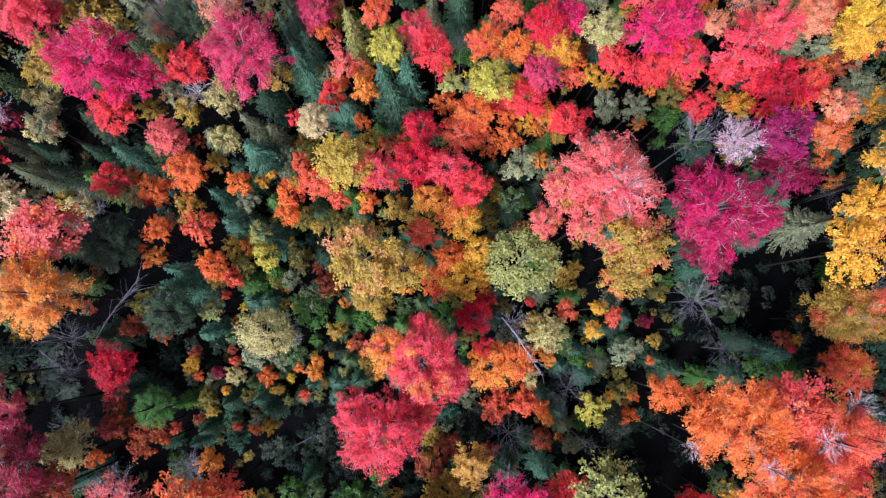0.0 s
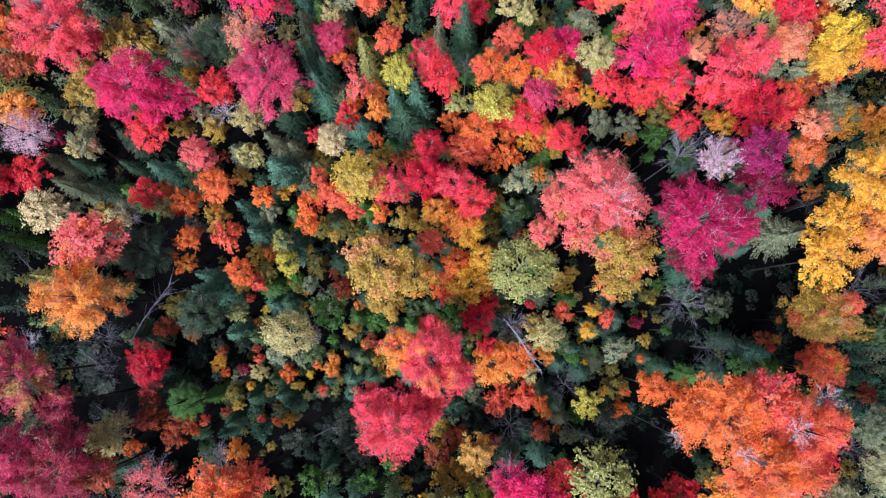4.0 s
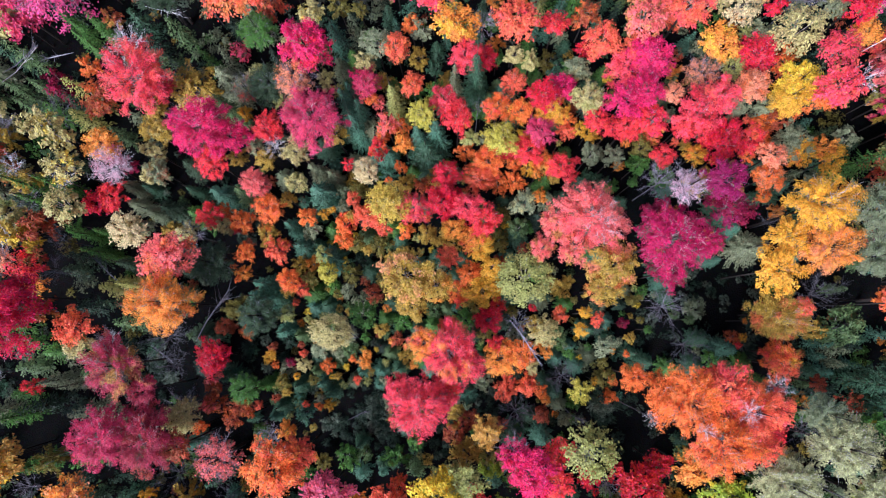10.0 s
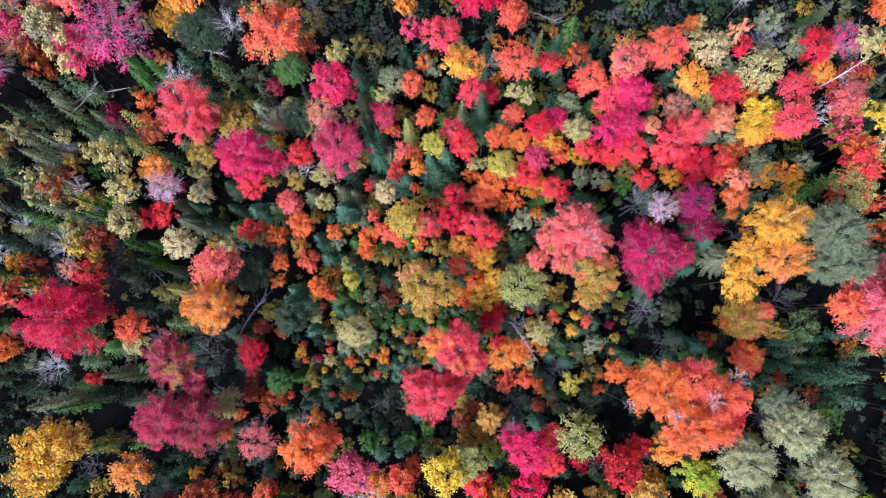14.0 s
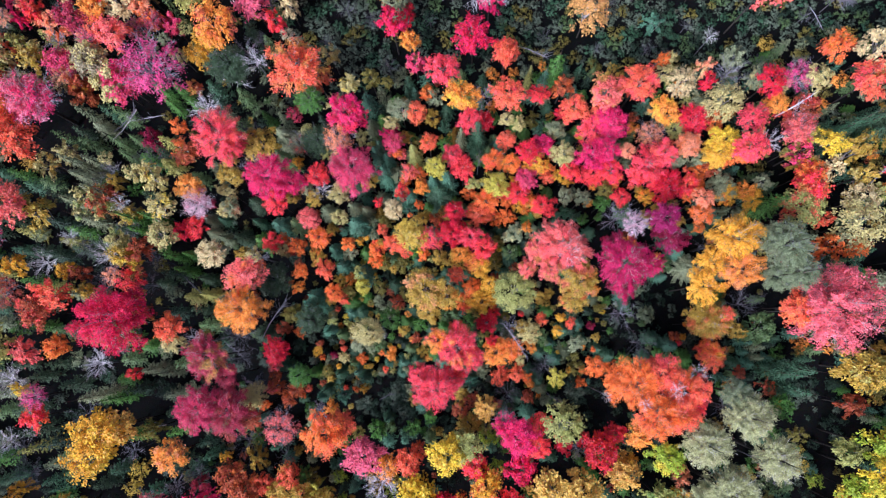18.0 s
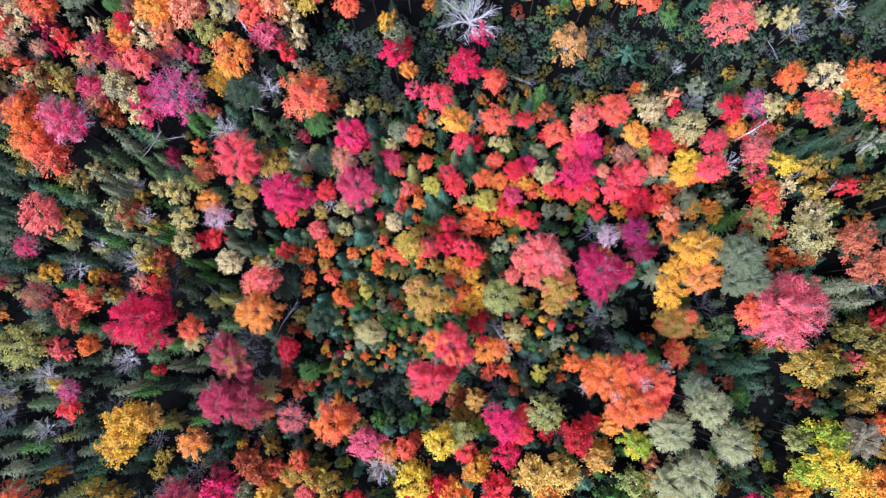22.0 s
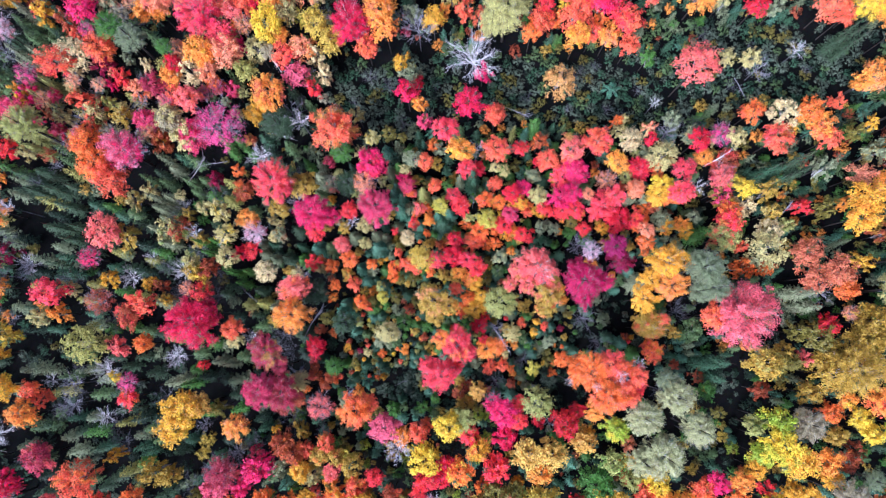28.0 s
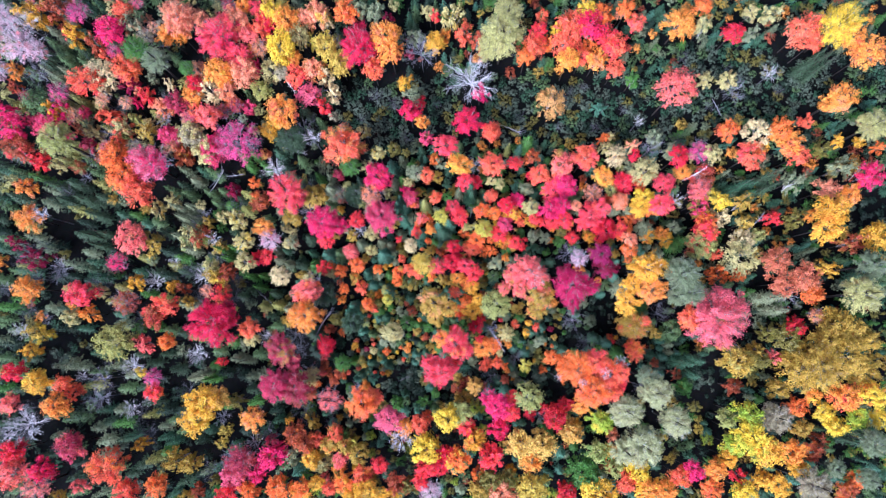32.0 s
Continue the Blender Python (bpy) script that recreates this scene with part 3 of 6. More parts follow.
spruce(-59.7, 42.5, 8.1, 1.51, "gd")
maple(-36.3, 42.4, 10.0, 3.15, "pk+mg")
maple(21.0, 42.2, 7.9, 1.83, "rd")
sapling(18.7, 42.2, 5.8, 1.27, "or")
spruce(-62.3, 42.2, 9.5, 1.51, "gd")
spruce(-62.7, 42.1, 8.1, 1.51, "pd")
sapling(-56.0, 42.0, 6.4, 1.72, "ru")
maple(55.5, 41.9, 10.0, 2.02, "og")
maple(-4.4, 41.8, 7.7, 1.67, "go")
maple(51.1, 41.8, 7.7, 1.65, "co")
sapling(-31.4, 41.7, 5.8, 1.29, "og+ye")
spruce(-65.3, 41.7, 9.5, 1.51, "pd")
maple(-11.6, 41.7, 11.0, 2.27, "og+pe")
maple(14.8, 41.7, 8.2, 2.08, "co")
thin_tree(-67.3, 41.6, 9.0, 3.55, "lv+sa")
pine(5.4, 41.5, 12.0, 3.54, "tl")
maple(10.2, 41.3, 7.9, 1.83, "co")
maple(22.2, 41.3, 7.9, 1.83, "co+rd")
maple(-20.5, 40.9, 9.0, 2.07, "yo")
maple(-26.9, 40.5, 10.0, 2.47, "ye")
sapling(-54.3, 40.4, 5.8, 1.29, "co")
maple(-15.2, 40.1, 11.0, 2.93, "mc")
bare_tree(-6.4, 40.1, 9.0, 2.48, "gt")
spruce(53.2, 40.0, 7.9, 0.98, "pd")
spruce(-60.8, 40.0, 8.7, 1.51, "gd")
pine(3.5, 40.0, 10.0, 2.12, "tl")
maple(9.0, 39.9, 7.5, 1.50, "or")
spruce(51.5, 39.8, 9.3, 0.98, "pd")
maple(-25.4, 39.8, 7.3, 1.35, "og")
pine(-47.7, 39.7, 10.6, 2.29, "gn")
maple(17.3, 39.7, 7.5, 1.50, "co+rd")
spruce(-58.0, 39.7, 8.1, 1.31, "gd")
maple(-10.8, 39.7, 10.0, 1.96, "og+co")
maple(57.8, 39.6, 10.0, 2.25, "og+co")
spruce(-63.8, 39.5, 8.7, 1.51, "pd")
maple(-33.6, 39.5, 8.2, 2.09, "pk")
spruce(-60.2, 39.4, 9.5, 1.31, "gd")
spruce(51.4, 39.3, 6.2, 0.97, "pd")
maple(19.3, 39.2, 7.9, 1.82, "og+pe")
maple(-18.5, 38.7, 7.9, 1.84, "yo")
maple(15.0, 38.7, 9.0, 1.80, "og+ye")
sapling(-31.7, 38.6, 5.8, 1.28, "mg")
spruce(52.5, 38.4, 8.6, 0.98, "pd")
spruce(-60.9, 38.3, 8.1, 1.26, "gg")
bare_tree(46.0, 38.2, 5.0, 1.36, "wh")
sapling(-68.5, 38.1, 5.8, 1.29, "og")
spruce(-63.0, 38.0, 9.5, 1.26, "gg")
pine(-44.7, 38.0, 10.6, 2.29, "gp")
maple(22.2, 38.0, 7.5, 1.49, "co")
maple(-13.5, 37.9, 7.7, 1.67, "co+or")
maple(-50.2, 37.9, 8.0, 2.36, "co+or")
maple(-22.3, 37.8, 7.9, 1.84, "pe+og")
round_tree(-28.8, 37.8, 6.8, 1.52, "ta")
sapling(-65.5, 37.8, 5.5, 1.03, "gd")
spruce(-58.9, 37.5, 8.7, 1.31, "gd")
sapling(39.7, 37.3, 5.0, 1.53, "ta")
sapling(36.3, 37.2, 5.0, 1.27, "ta")
maple(-32.6, 37.2, 8.6, 2.33, "pe")
fallen_trunk(-27.2, 37.1, 6, -25.9, 35.4, 4, "wh")
maple(-27.0, 37.1, 7.3, 1.34, "gt3")
round_tree(-54.2, 37.1, 7.5, 2.11, "cm")
maple(-36.2, 37.0, 9.0, 2.49, "og+ye")
pine(-40.4, 37.0, 9.5, 1.31, "gn")
sapling(-47.3, 37.0, 5.3, 0.86, "gg")
sapling(25.1, 36.9, 5.8, 1.26, "gn")
sapling(-20.4, 36.7, 6.4, 1.69, "cm")
maple(-35.8, 36.6, 7.5, 1.51, "og")
maple(-24.7, 36.5, 7.9, 1.83, "co+rd")
spruce(-61.8, 36.2, 8.7, 1.26, "gg")
bare_tree(1.1, 36.1, 9.0, 3.22, "wh")
sapling(-35.2, 36.1, 5.3, 0.85, "ta")
sapling(-44.6, 36.0, 5.5, 1.03, "cm")
sapling(-50.8, 36.0, 6.2, 1.53, "wi")
sapling(-8.9, 35.9, 7.0, 1.25, "go")
bare_tree(40.5, 35.6, 5.0, 1.86, "gy")
sapling(-68.4, 35.5, 5.5, 1.03, "ru+rd")
maple(-39.9, 35.3, 7.5, 1.51, "cr")
maple(-55.8, 35.3, 9.0, 2.33, "co+rd")
sapling(-54.9, 35.1, 5.5, 1.03, "cm")
spruce(-61.9, 34.7, 7.8, 1.31, "gg")
fallen_trunk(37.6, 34.7, 3, 38.8, 32.0, 3, "gy")
sapling(2.4, 34.7, 5.8, 1.26, "mg")
round_tree(-37.9, 34.6, 7.2, 1.85, "cm")
sapling(-19.5, 34.5, 6.2, 1.52, "cm")
maple(-35.2, 34.4, 7.5, 1.50, "pe")
maple(-30.1, 34.4, 7.7, 1.67, "lo")
sapling(-7.3, 34.1, 6.2, 1.52, "gg")
sapling(-47.7, 34.1, 6.2, 1.53, "rd+ru")
spruce(-58.8, 33.9, 8.1, 1.30, "li")
maple(-23.0, 33.9, 7.9, 1.83, "ms")
spruce(-61.0, 33.6, 9.5, 1.30, "li")
maple(-40.2, 33.6, 7.5, 1.50, "og")
sapling(-6.4, 33.4, 5.5, 1.01, "cr")
sapling(-49.6, 33.3, 5.5, 1.02, "mg")
sapling(20.6, 33.2, 3.2, 1.20, "bg")
sapling(-34.8, 33.2, 6.2, 1.52, "or+ru")
maple(54.0, 33.1, 9.0, 2.43, "og+pe")
round_tree(29.4, 33.1, 13.0, 2.35, "cp")
sapling(53.5, 33.0, 5.8, 1.25, "og")
sapling(-54.6, 32.8, 5.8, 1.28, "ta")
round_tree(12.6, 32.7, 8.0, 2.22, "ot")
maple(-42.5, 32.6, 8.0, 1.83, "wr")
maple(-63.7, 32.5, 7.9, 1.84, "gd")
sapling(-66.9, 32.5, 5.3, 0.86, "od")
sapling(-20.8, 32.4, 5.7, 1.18, "rd")
sapling(-32.3, 32.4, 5.7, 1.19, "ro")
sapling(-45.4, 32.3, 6.2, 1.53, "pe+or")
sapling(-61.7, 31.8, 6.2, 1.53, "go+or")
sapling(-69.2, 31.8, 6.2, 1.53, "mg")
spruce(-59.7, 31.7, 8.7, 1.30, "li")
sapling(-57.2, 31.5, 5.5, 1.02, "ro")
sapling(-60.4, 31.4, 6.2, 1.53, "mg")
maple(-7.9, 31.0, 9.0, 1.79, "mc")
maple(-39.3, 31.0, 7.5, 1.50, "co")
sapling(-52.9, 30.9, 6.4, 1.69, "co")
sapling(-33.2, 30.8, 5.3, 0.85, "gg")
sapling(-41.7, 30.7, 5.5, 1.02, "pe")
sapling(-49.4, 30.7, 5.5, 1.02, "lo")
maple(-26.1, 30.7, 10.0, 2.43, "og+sa")
sapling(-64.9, 30.6, 5.5, 1.02, "ro")
bare_tree(-44.8, 30.5, 6.3, 1.35, "gy")
sapling(50.4, 30.5, 5.6, 1.08, "co")
fallen_trunk(5.5, 30.5, 3, 8.9, 29.0, 3, "gy")
bare_tree(25.8, 30.4, 5.6, 0.83, "wh")
sapling(-6.4, 30.3, 5.8, 1.26, "og")
maple(-37.0, 30.1, 9.0, 1.97, "sa+co")
maple(-27.4, 29.7, 7.7, 1.66, "go")
maple(0.5, 29.4, 9.0, 2.11, "mc")
sapling(-51.1, 29.2, 6.4, 1.69, "ta+rd")
pine(58.5, 29.2, 9.0, 2.65, "tl")
sapling(-31.4, 29.0, 5.3, 0.85, "ta")
sapling(-57.8, 28.9, 5.5, 1.02, "ru")
maple(38.5, 28.8, 7.0, 1.64, "or+co")
sapling(-47.2, 28.7, 6.4, 1.68, "ol+ta")
maple(4.0, 28.7, 7.0, 1.49, "co+cr")
sapling(-14.7, 28.6, 6.0, 1.14, "ta+ol")
maple(-61.5, 28.6, 8.2, 2.07, "ro+sa")
maple(-66.4, 28.5, 8.6, 2.32, "mg")
maple(45.7, 28.5, 8.0, 1.78, "or+og")
sapling(-55.4, 28.3, 6.2, 1.52, "ta")
maple(-28.7, 28.3, 7.0, 1.29, "go")
sapling(28.1, 28.2, 5.8, 1.28, "gg")
sapling(21.7, 28.2, 5.4, 0.93, "ta")
round_tree(42.1, 28.1, 8.0, 1.95, "cm")
sapling(-59.6, 28.1, 5.3, 0.85, "mg")
maple(-40.2, 28.1, 8.0, 1.79, "ta")
maple(4.0, 27.9, 8.0, 1.24, "co")
sapling(20.6, 27.9, 5.5, 1.03, "or")
sapling(-5.6, 27.8, 5.8, 1.30, "ro+gn")
sapling(57.8, 27.5, 5.5, 0.99, "go")
sapling(54.9, 27.5, 5.5, 0.99, "go")
maple(-40.2, 27.4, 7.9, 1.82, "gt3")
maple(-43.1, 27.4, 7.9, 1.82, "ro")
spruce(9.4, 27.2, 8.0, 1.23, "gn")
sapling(-42.9, 27.2, 5.8, 1.32, "ro")
sapling(-51.7, 27.2, 5.5, 1.02, "co")
pine(-24.8, 27.1, 8.0, 2.06, "pd")
pine(-25.3, 27.0, 8.0, 2.54, "pd")
bare_tree(-21.9, 26.9, 9.0, 1.38, "wh")
sapling(-56.2, 26.7, 5.8, 1.27, "wr")
sapling(60.6, 26.5, 5.5, 0.99, "or")
spruce(8.3, 26.5, 6.0, 0.75, "bg")
spruce(6.6, 26.5, 7.0, 0.60, "li")
sapling(21.0, 26.5, 5.6, 1.12, "ta")
sapling(43.8, 26.4, 5.5, 0.99, "go")
maple(46.8, 26.4, 7.9, 1.78, "og+co")
sapling(-54.3, 26.3, 5.3, 0.85, "ol")
spruce(-58.6, 26.3, 8.1, 1.28, "li")
fallen_trunk(-26.7, 26.2, 5, -23.6, 25.4, 5, "wh")
maple(-36.8, 26.2, 7.7, 1.65, "mg")
sapling(52.3, 26.2, 5.8, 1.24, "od")
thin_tree(-32.3, 26.1, 11.0, 3.80, "vg")
sapling(24.2, 26.0, 8.0, 1.07, "pe+ta")
pine(-58.2, 26.0, 11.4, 2.88, "li")
spruce(-60.7, 26.0, 9.5, 1.28, "li")
bare_tree(27.0, 25.9, 7.0, 1.75, "gy")
sapling(-10.3, 25.9, 6.0, 1.13, "od")
sapling(-16.0, 25.8, 7.0, 1.53, "ru+co")
maple(-2.6, 25.8, 9.0, 1.71, "pk+rd")
spruce(-31.7, 25.7, 5.1, 1.04, "gn")
sapling(30.4, 25.7, 6.2, 1.51, "gg+ta")
spruce(-17.8, 25.7, 7.0, 1.40, "gg")
maple(-65.8, 25.6, 8.2, 2.07, "ru+rd")
spruce(-33.5, 25.5, 6.0, 1.04, "gn")
sapling(-42.1, 25.4, 5.8, 1.26, "ru+go")
sapling(-8.5, 25.4, 6.0, 0.77, "od")
sapling(-12.6, 25.4, 6.0, 1.29, "ta+ye")
thin_tree(33.8, 25.4, 8.0, 1.96, "vg")
sapling(-39.0, 25.4, 6.2, 1.51, "ta")
sapling(33.3, 25.3, 5.5, 1.02, "ta")
sapling(-29.5, 25.2, 5.4, 0.94, "ru+ol")
maple(-36.5, 25.2, 8.0, 2.29, "ro")
maple(-17.1, 25.2, 12.0, 2.72, "co+ol")
sapling(-37.7, 25.1, 8.0, 1.93, "ta")
sapling(-41.9, 25.0, 6.0, 1.84, "ru+or")
sapling(35.8, 25.0, 8.0, 1.46, "ta")
sapling(10.0, 24.9, 6.0, 1.43, "ru+or")
maple(48.1, 24.9, 7.5, 1.46, "co")
sapling(17.4, 24.9, 5.8, 1.27, "co")
maple(41.0, 24.7, 8.2, 2.02, "co+pk")
round_tree(21.8, 24.6, 8.0, 1.47, "cm")
sapling(24.4, 24.5, 8.0, 0.97, "cr")
sapling(-4.3, 24.4, 5.5, 1.03, "or")
maple(-51.1, 24.4, 8.2, 2.06, "or")
maple(30.4, 24.3, 9.0, 1.53, "cr")
spruce(-59.5, 24.1, 8.7, 1.28, "li")
spruce(-32.5, 24.0, 5.5, 1.04, "gn")
sapling(-63.0, 23.9, 6.4, 1.68, "rd")
maple(17.1, 23.9, 10.0, 2.04, "co+pk")
sapling(-3.5, 23.8, 5.5, 1.03, "gg")
spruce(-10.7, 23.8, 6.6, 1.10, "bg")
maple(7.3, 23.6, 7.0, 1.10, "rd")
sapling(-60.3, 23.6, 5.8, 1.26, "ta")
sapling(54.5, 23.4, 6.9, 2.04, "gg+ol")
maple(-46.2, 23.4, 9.0, 2.78, "ms")
sapling(23.0, 23.4, 5.2, 0.77, "li")
bare_tree(1.5, 23.3, 8.0, 1.38, "gy")
sapling(24.4, 23.2, 5.8, 1.26, "gg+ta")
pine(-16.4, 23.0, 8.0, 1.75, "gn")
maple(-0.7, 23.0, 9.0, 1.95, "og+ye")
maple(13.8, 22.9, 10.0, 1.99, "sa+ol")
thin_tree(-45.0, 22.8, 10.0, 3.24, "mk+lv")
maple(4.1, 22.7, 10.0, 1.81, "co+pk")
fallen_trunk(-32.5, 22.2, 5, -36.0, 22.0, 4, "gy")
round_tree(-7.0, 22.2, 7.0, 1.21, "gg")
sapling(9.8, 22.2, 5.2, 0.77, "cr")
maple(31.2, 22.2, 8.0, 1.21, "og")
round_tree(25.6, 22.2, 9.0, 1.82, "ta")
maple(34.8, 22.1, 6.0, 2.01, "ru+rd")
spruce(44.8, 22.1, 7.9, 0.96, "pd")
maple(10.8, 21.9, 8.0, 1.47, "co+rd")
maple(-5.4, 21.9, 7.1, 1.25, "co+or")
spruce(43.1, 21.8, 9.3, 0.96, "pd")
maple(57.1, 21.7, 9.0, 2.22, "mk+cr")
spruce(-40.7, 21.7, 5.0, 1.45, "gg")
maple(13.9, 21.6, 7.3, 1.38, "co")
maple(20.0, 21.6, 8.0, 1.61, "og+ye")
fallen_trunk(55.8, 21.6, 5, 57.3, 23.2, 6, "wh")
sapling(47.7, 21.4, 6.4, 1.63, "gg")
fallen_trunk(31.5, 21.2, 6, 34.4, 22.8, 8, "wh")
fallen_trunk(36.0, 21.1, 5, 34.3, 19.4, 4, "gk")
maple(-49.2, 21.1, 9.0, 2.11, "or+co")
sapling(25.7, 21.1, 5.8, 1.26, "or+co")
sapling(4.0, 21.0, 7.0, 0.89, "ta")
maple(-12.2, 21.0, 10.0, 2.21, "mg+cr")
spruce(41.5, 20.8, 7.9, 0.96, "dg")
maple(1.6, 20.8, 7.1, 1.24, "cr")
maple(0.1, 20.7, 8.0, 1.37, "pk+rd")
spruce(-57.9, 20.7, 8.1, 1.47, "pd")
sapling(-30.8, 20.7, 6.0, 1.03, "or")
maple(22.9, 20.6, 8.0, 1.85, "cr+pk")
spruce(39.8, 20.6, 9.3, 0.96, "dg")
sapling(5.3, 20.5, 7.0, 0.99, "ta+li")
spruce(44.1, 20.4, 8.6, 0.96, "pd")
spruce(-60.4, 20.3, 9.5, 1.47, "pd")
thin_tree(33.8, 20.2, 7.7, 1.77, "sa")
maple(28.0, 20.2, 10.0, 1.63, "pk")
sapling(-34.6, 20.1, 4.0, 1.34, "wi")
sapling(-64.9, 20.1, 6.2, 1.51, "og+pe")
maple(14.4, 20.0, 9.0, 1.82, "mg")
sapling(26.1, 20.0, 5.1, 0.73, "co")
sapling(9.0, 20.0, 7.0, 1.24, "gg+ta")
spruce(-36.2, 20.0, 5.1, 1.04, "gd")
spruce(-19.6, 19.9, 7.0, 1.57, "gg")
round_tree(21.2, 19.9, 7.0, 1.08, "li")
maple(51.6, 19.9, 7.9, 1.76, "pe")
fallen_trunk(45.6, 19.8, 6, 47.2, 20.9, 6, "wh")
maple(12.8, 19.7, 7.8, 1.71, "pk+co")
spruce(1.0, 19.7, 9.5, 1.24, "dg")
spruce(-38.0, 19.7, 6.0, 1.04, "gd")
sapling(11.9, 19.7, 5.0, 0.66, "ye")
fallen_trunk(-36.8, 19.7, 7, -35.7, 22.9, 5, "gy")
sapling(-6.7, 19.6, 5.3, 0.91, "ol")
spruce(-0.7, 19.6, 8.0, 0.78, "gg")
maple(33.8, 19.6, 7.0, 1.47, "sa+wi")
sapling(-8.1, 19.5, 6.0, 1.27, "mg")
sapling(36.0, 19.4, 5.8, 1.25, "yl")
maple(-47.1, 19.2, 9.0, 2.43, "co")
spruce(40.8, 19.2, 8.6, 0.96, "dg")
thin_tree(18.5, 19.1, 8.0, 1.70, "pe")
maple(54.7, 19.1, 7.9, 1.76, "og+pe")
pine(-15.6, 19.0, 7.0, 2.02, "pd")
thin_tree(-17.8, 19.0, 6.0, 1.28, "gg+rd")
sapling(-22.0, 18.9, 7.0, 1.93, "ol")
fallen_trunk(-36.8, 18.9, 7, -35.6, 22.9, 5, "wh")
spruce(1.1, 18.9, 9.0, 1.01, "dg")
thin_tree(-13.1, 18.8, 9.0, 1.94, "pe+or")
thin_tree(-17.8, 18.8, 6.0, 1.43, "gg+rd")
maple(4.0, 18.8, 7.1, 1.21, "co")
spruce(-53.5, 18.6, 8.1, 1.51, "pd")
maple(-24.8, 18.5, 11.0, 2.75, "pk+co")
maple(-7.6, 18.3, 8.0, 1.35, "ro+ru")
maple(-4.0, 18.3, 8.0, 1.18, "co+or")
sapling(20.6, 18.3, 5.8, 1.25, "co")
spruce(-56.1, 18.3, 9.5, 1.51, "pd")
spruce(-37.0, 18.2, 5.5, 1.04, "gd")
maple(25.4, 18.2, 9.0, 1.66, "ye")
spruce(-59.0, 18.2, 8.7, 1.47, "pd")
sapling(12.2, 18.1, 5.1, 0.72, "od")
sapling(-42.9, 18.1, 5.8, 1.25, "ta")
sapling(-30.0, 18.1, 6.0, 1.54, "ru+or")
maple(7.6, 18.1, 8.0, 1.18, "mg")
maple(-23.7, 18.1, 9.0, 1.55, "pk")
sapling(40.2, 18.1, 6.4, 1.63, "ol")
maple(22.2, 18.0, 8.0, 1.45, "pe")
sapling(33.5, 18.0, 5.5, 1.00, "od")
sapling(-7.0, 17.9, 5.1, 0.72, "sa")
thin_tree(-13.1, 17.9, 9.0, 1.15, "pe")
maple(35.9, 17.9, 9.0, 1.42, "ye")
maple(21.9, 17.8, 9.0, 1.48, "pe+or")
sapling(-14.7, 17.7, 6.0, 0.89, "li")
bare_tree(29.3, 17.7, 10.0, 1.15, "wh")
sapling(34.2, 17.6, 6.2, 1.47, "ro+ol")
sapling(-7.4, 17.6, 7.0, 0.86, "or+rd")
spruce(-5.6, 17.6, 9.0, 1.01, "li")
sapling(25.6, 17.6, 5.8, 1.25, "go+ol")
spruce(-40.4, 17.4, 8.1, 1.05, "gg")
spruce(-9.5, 17.4, 9.0, 0.94, "bg")
maple(25.0, 17.2, 7.5, 1.46, "go+ol")
spruce(-42.2, 17.2, 9.5, 1.05, "gg")
maple(6.1, 17.1, 9.0, 1.48, "cr")
sapling(-25.2, 17.1, 6.0, 1.24, "ol")
sapling(26.7, 17.1, 5.5, 1.08, "or+ru")
maple(27.3, 17.0, 11.0, 1.96, "pk+co")
maple(15.7, 17.0, 9.0, 0.91, "pe")
sapling(-18.0, 17.0, 5.1, 0.72, "go")
maple(13.6, 17.0, 10.0, 1.60, "mg")
sapling(23.9, 17.0, 6.0, 0.88, "gg")
maple(24.9, 17.0, 9.0, 1.65, "go+ye")
maple(26.9, 16.9, 9.0, 1.41, "or")
sapling(-13.4, 16.9, 7.0, 1.50, "gg")
sapling(-44.9, 16.8, 5.8, 1.25, "ta+go")
sapling(21.3, 16.8, 7.0, 1.21, "gg")
maple(9.4, 16.8, 9.0, 1.48, "ta+li")
sapling(21.6, 16.8, 5.5, 1.00, "gg")
maple(-1.6, 16.7, 9.0, 1.31, "pk+rd")
bare_tree(1.1, 16.7, 7.0, 0.69, "gy")
maple(19.0, 16.6, 10.0, 1.44, "pk+co")
sapling(34.8, 16.6, 5.8, 1.24, "ol")
sapling(23.5, 16.6, 5.2, 0.75, "gg")
maple(2.6, 16.5, 8.0, 1.35, "or+rd")
sapling(50.4, 16.5, 5.8, 1.22, "og")
maple(50.5, 16.5, 11.0, 2.32, "yg")
spruce(-40.8, 16.4, 5.1, 1.04, "gg")
maple(12.0, 16.4, 10.0, 1.76, "mg")
maple(6.8, 16.2, 8.0, 1.52, "go+or")
spruce(-42.6, 16.2, 6.0, 1.04, "gg")
sapling(8.3, 16.2, 5.3, 0.90, "or")
sapling(3.4, 16.2, 6.0, 0.49, "ol")
maple(4.4, 16.1, 8.0, 1.17, "or+go")
sapling(44.7, 16.1, 5.8, 1.22, "rd")
sapling(25.1, 16.1, 5.8, 1.25, "ru")
spruce(-54.6, 16.1, 8.7, 1.51, "pd")
sapling(37.0, 16.0, 6.2, 1.46, "cm")
sapling(-5.2, 15.8, 5.3, 0.90, "or")
sapling(22.3, 15.8, 6.0, 0.42, "co")
sapling(23.8, 15.8, 5.5, 1.07, "or")
sapling(-34.8, 15.6, 7.0, 1.00, "ta")
spruce(-41.2, 15.6, 8.7, 1.05, "gg")
sapling(47.3, 15.6, 6.6, 1.78, "od")
sapling(-25.8, 15.6, 5.5, 1.07, "ol")
sapling(-6.1, 15.5, 7.0, 1.03, "sa+or")
maple(10.2, 15.4, 8.0, 1.17, "rd")
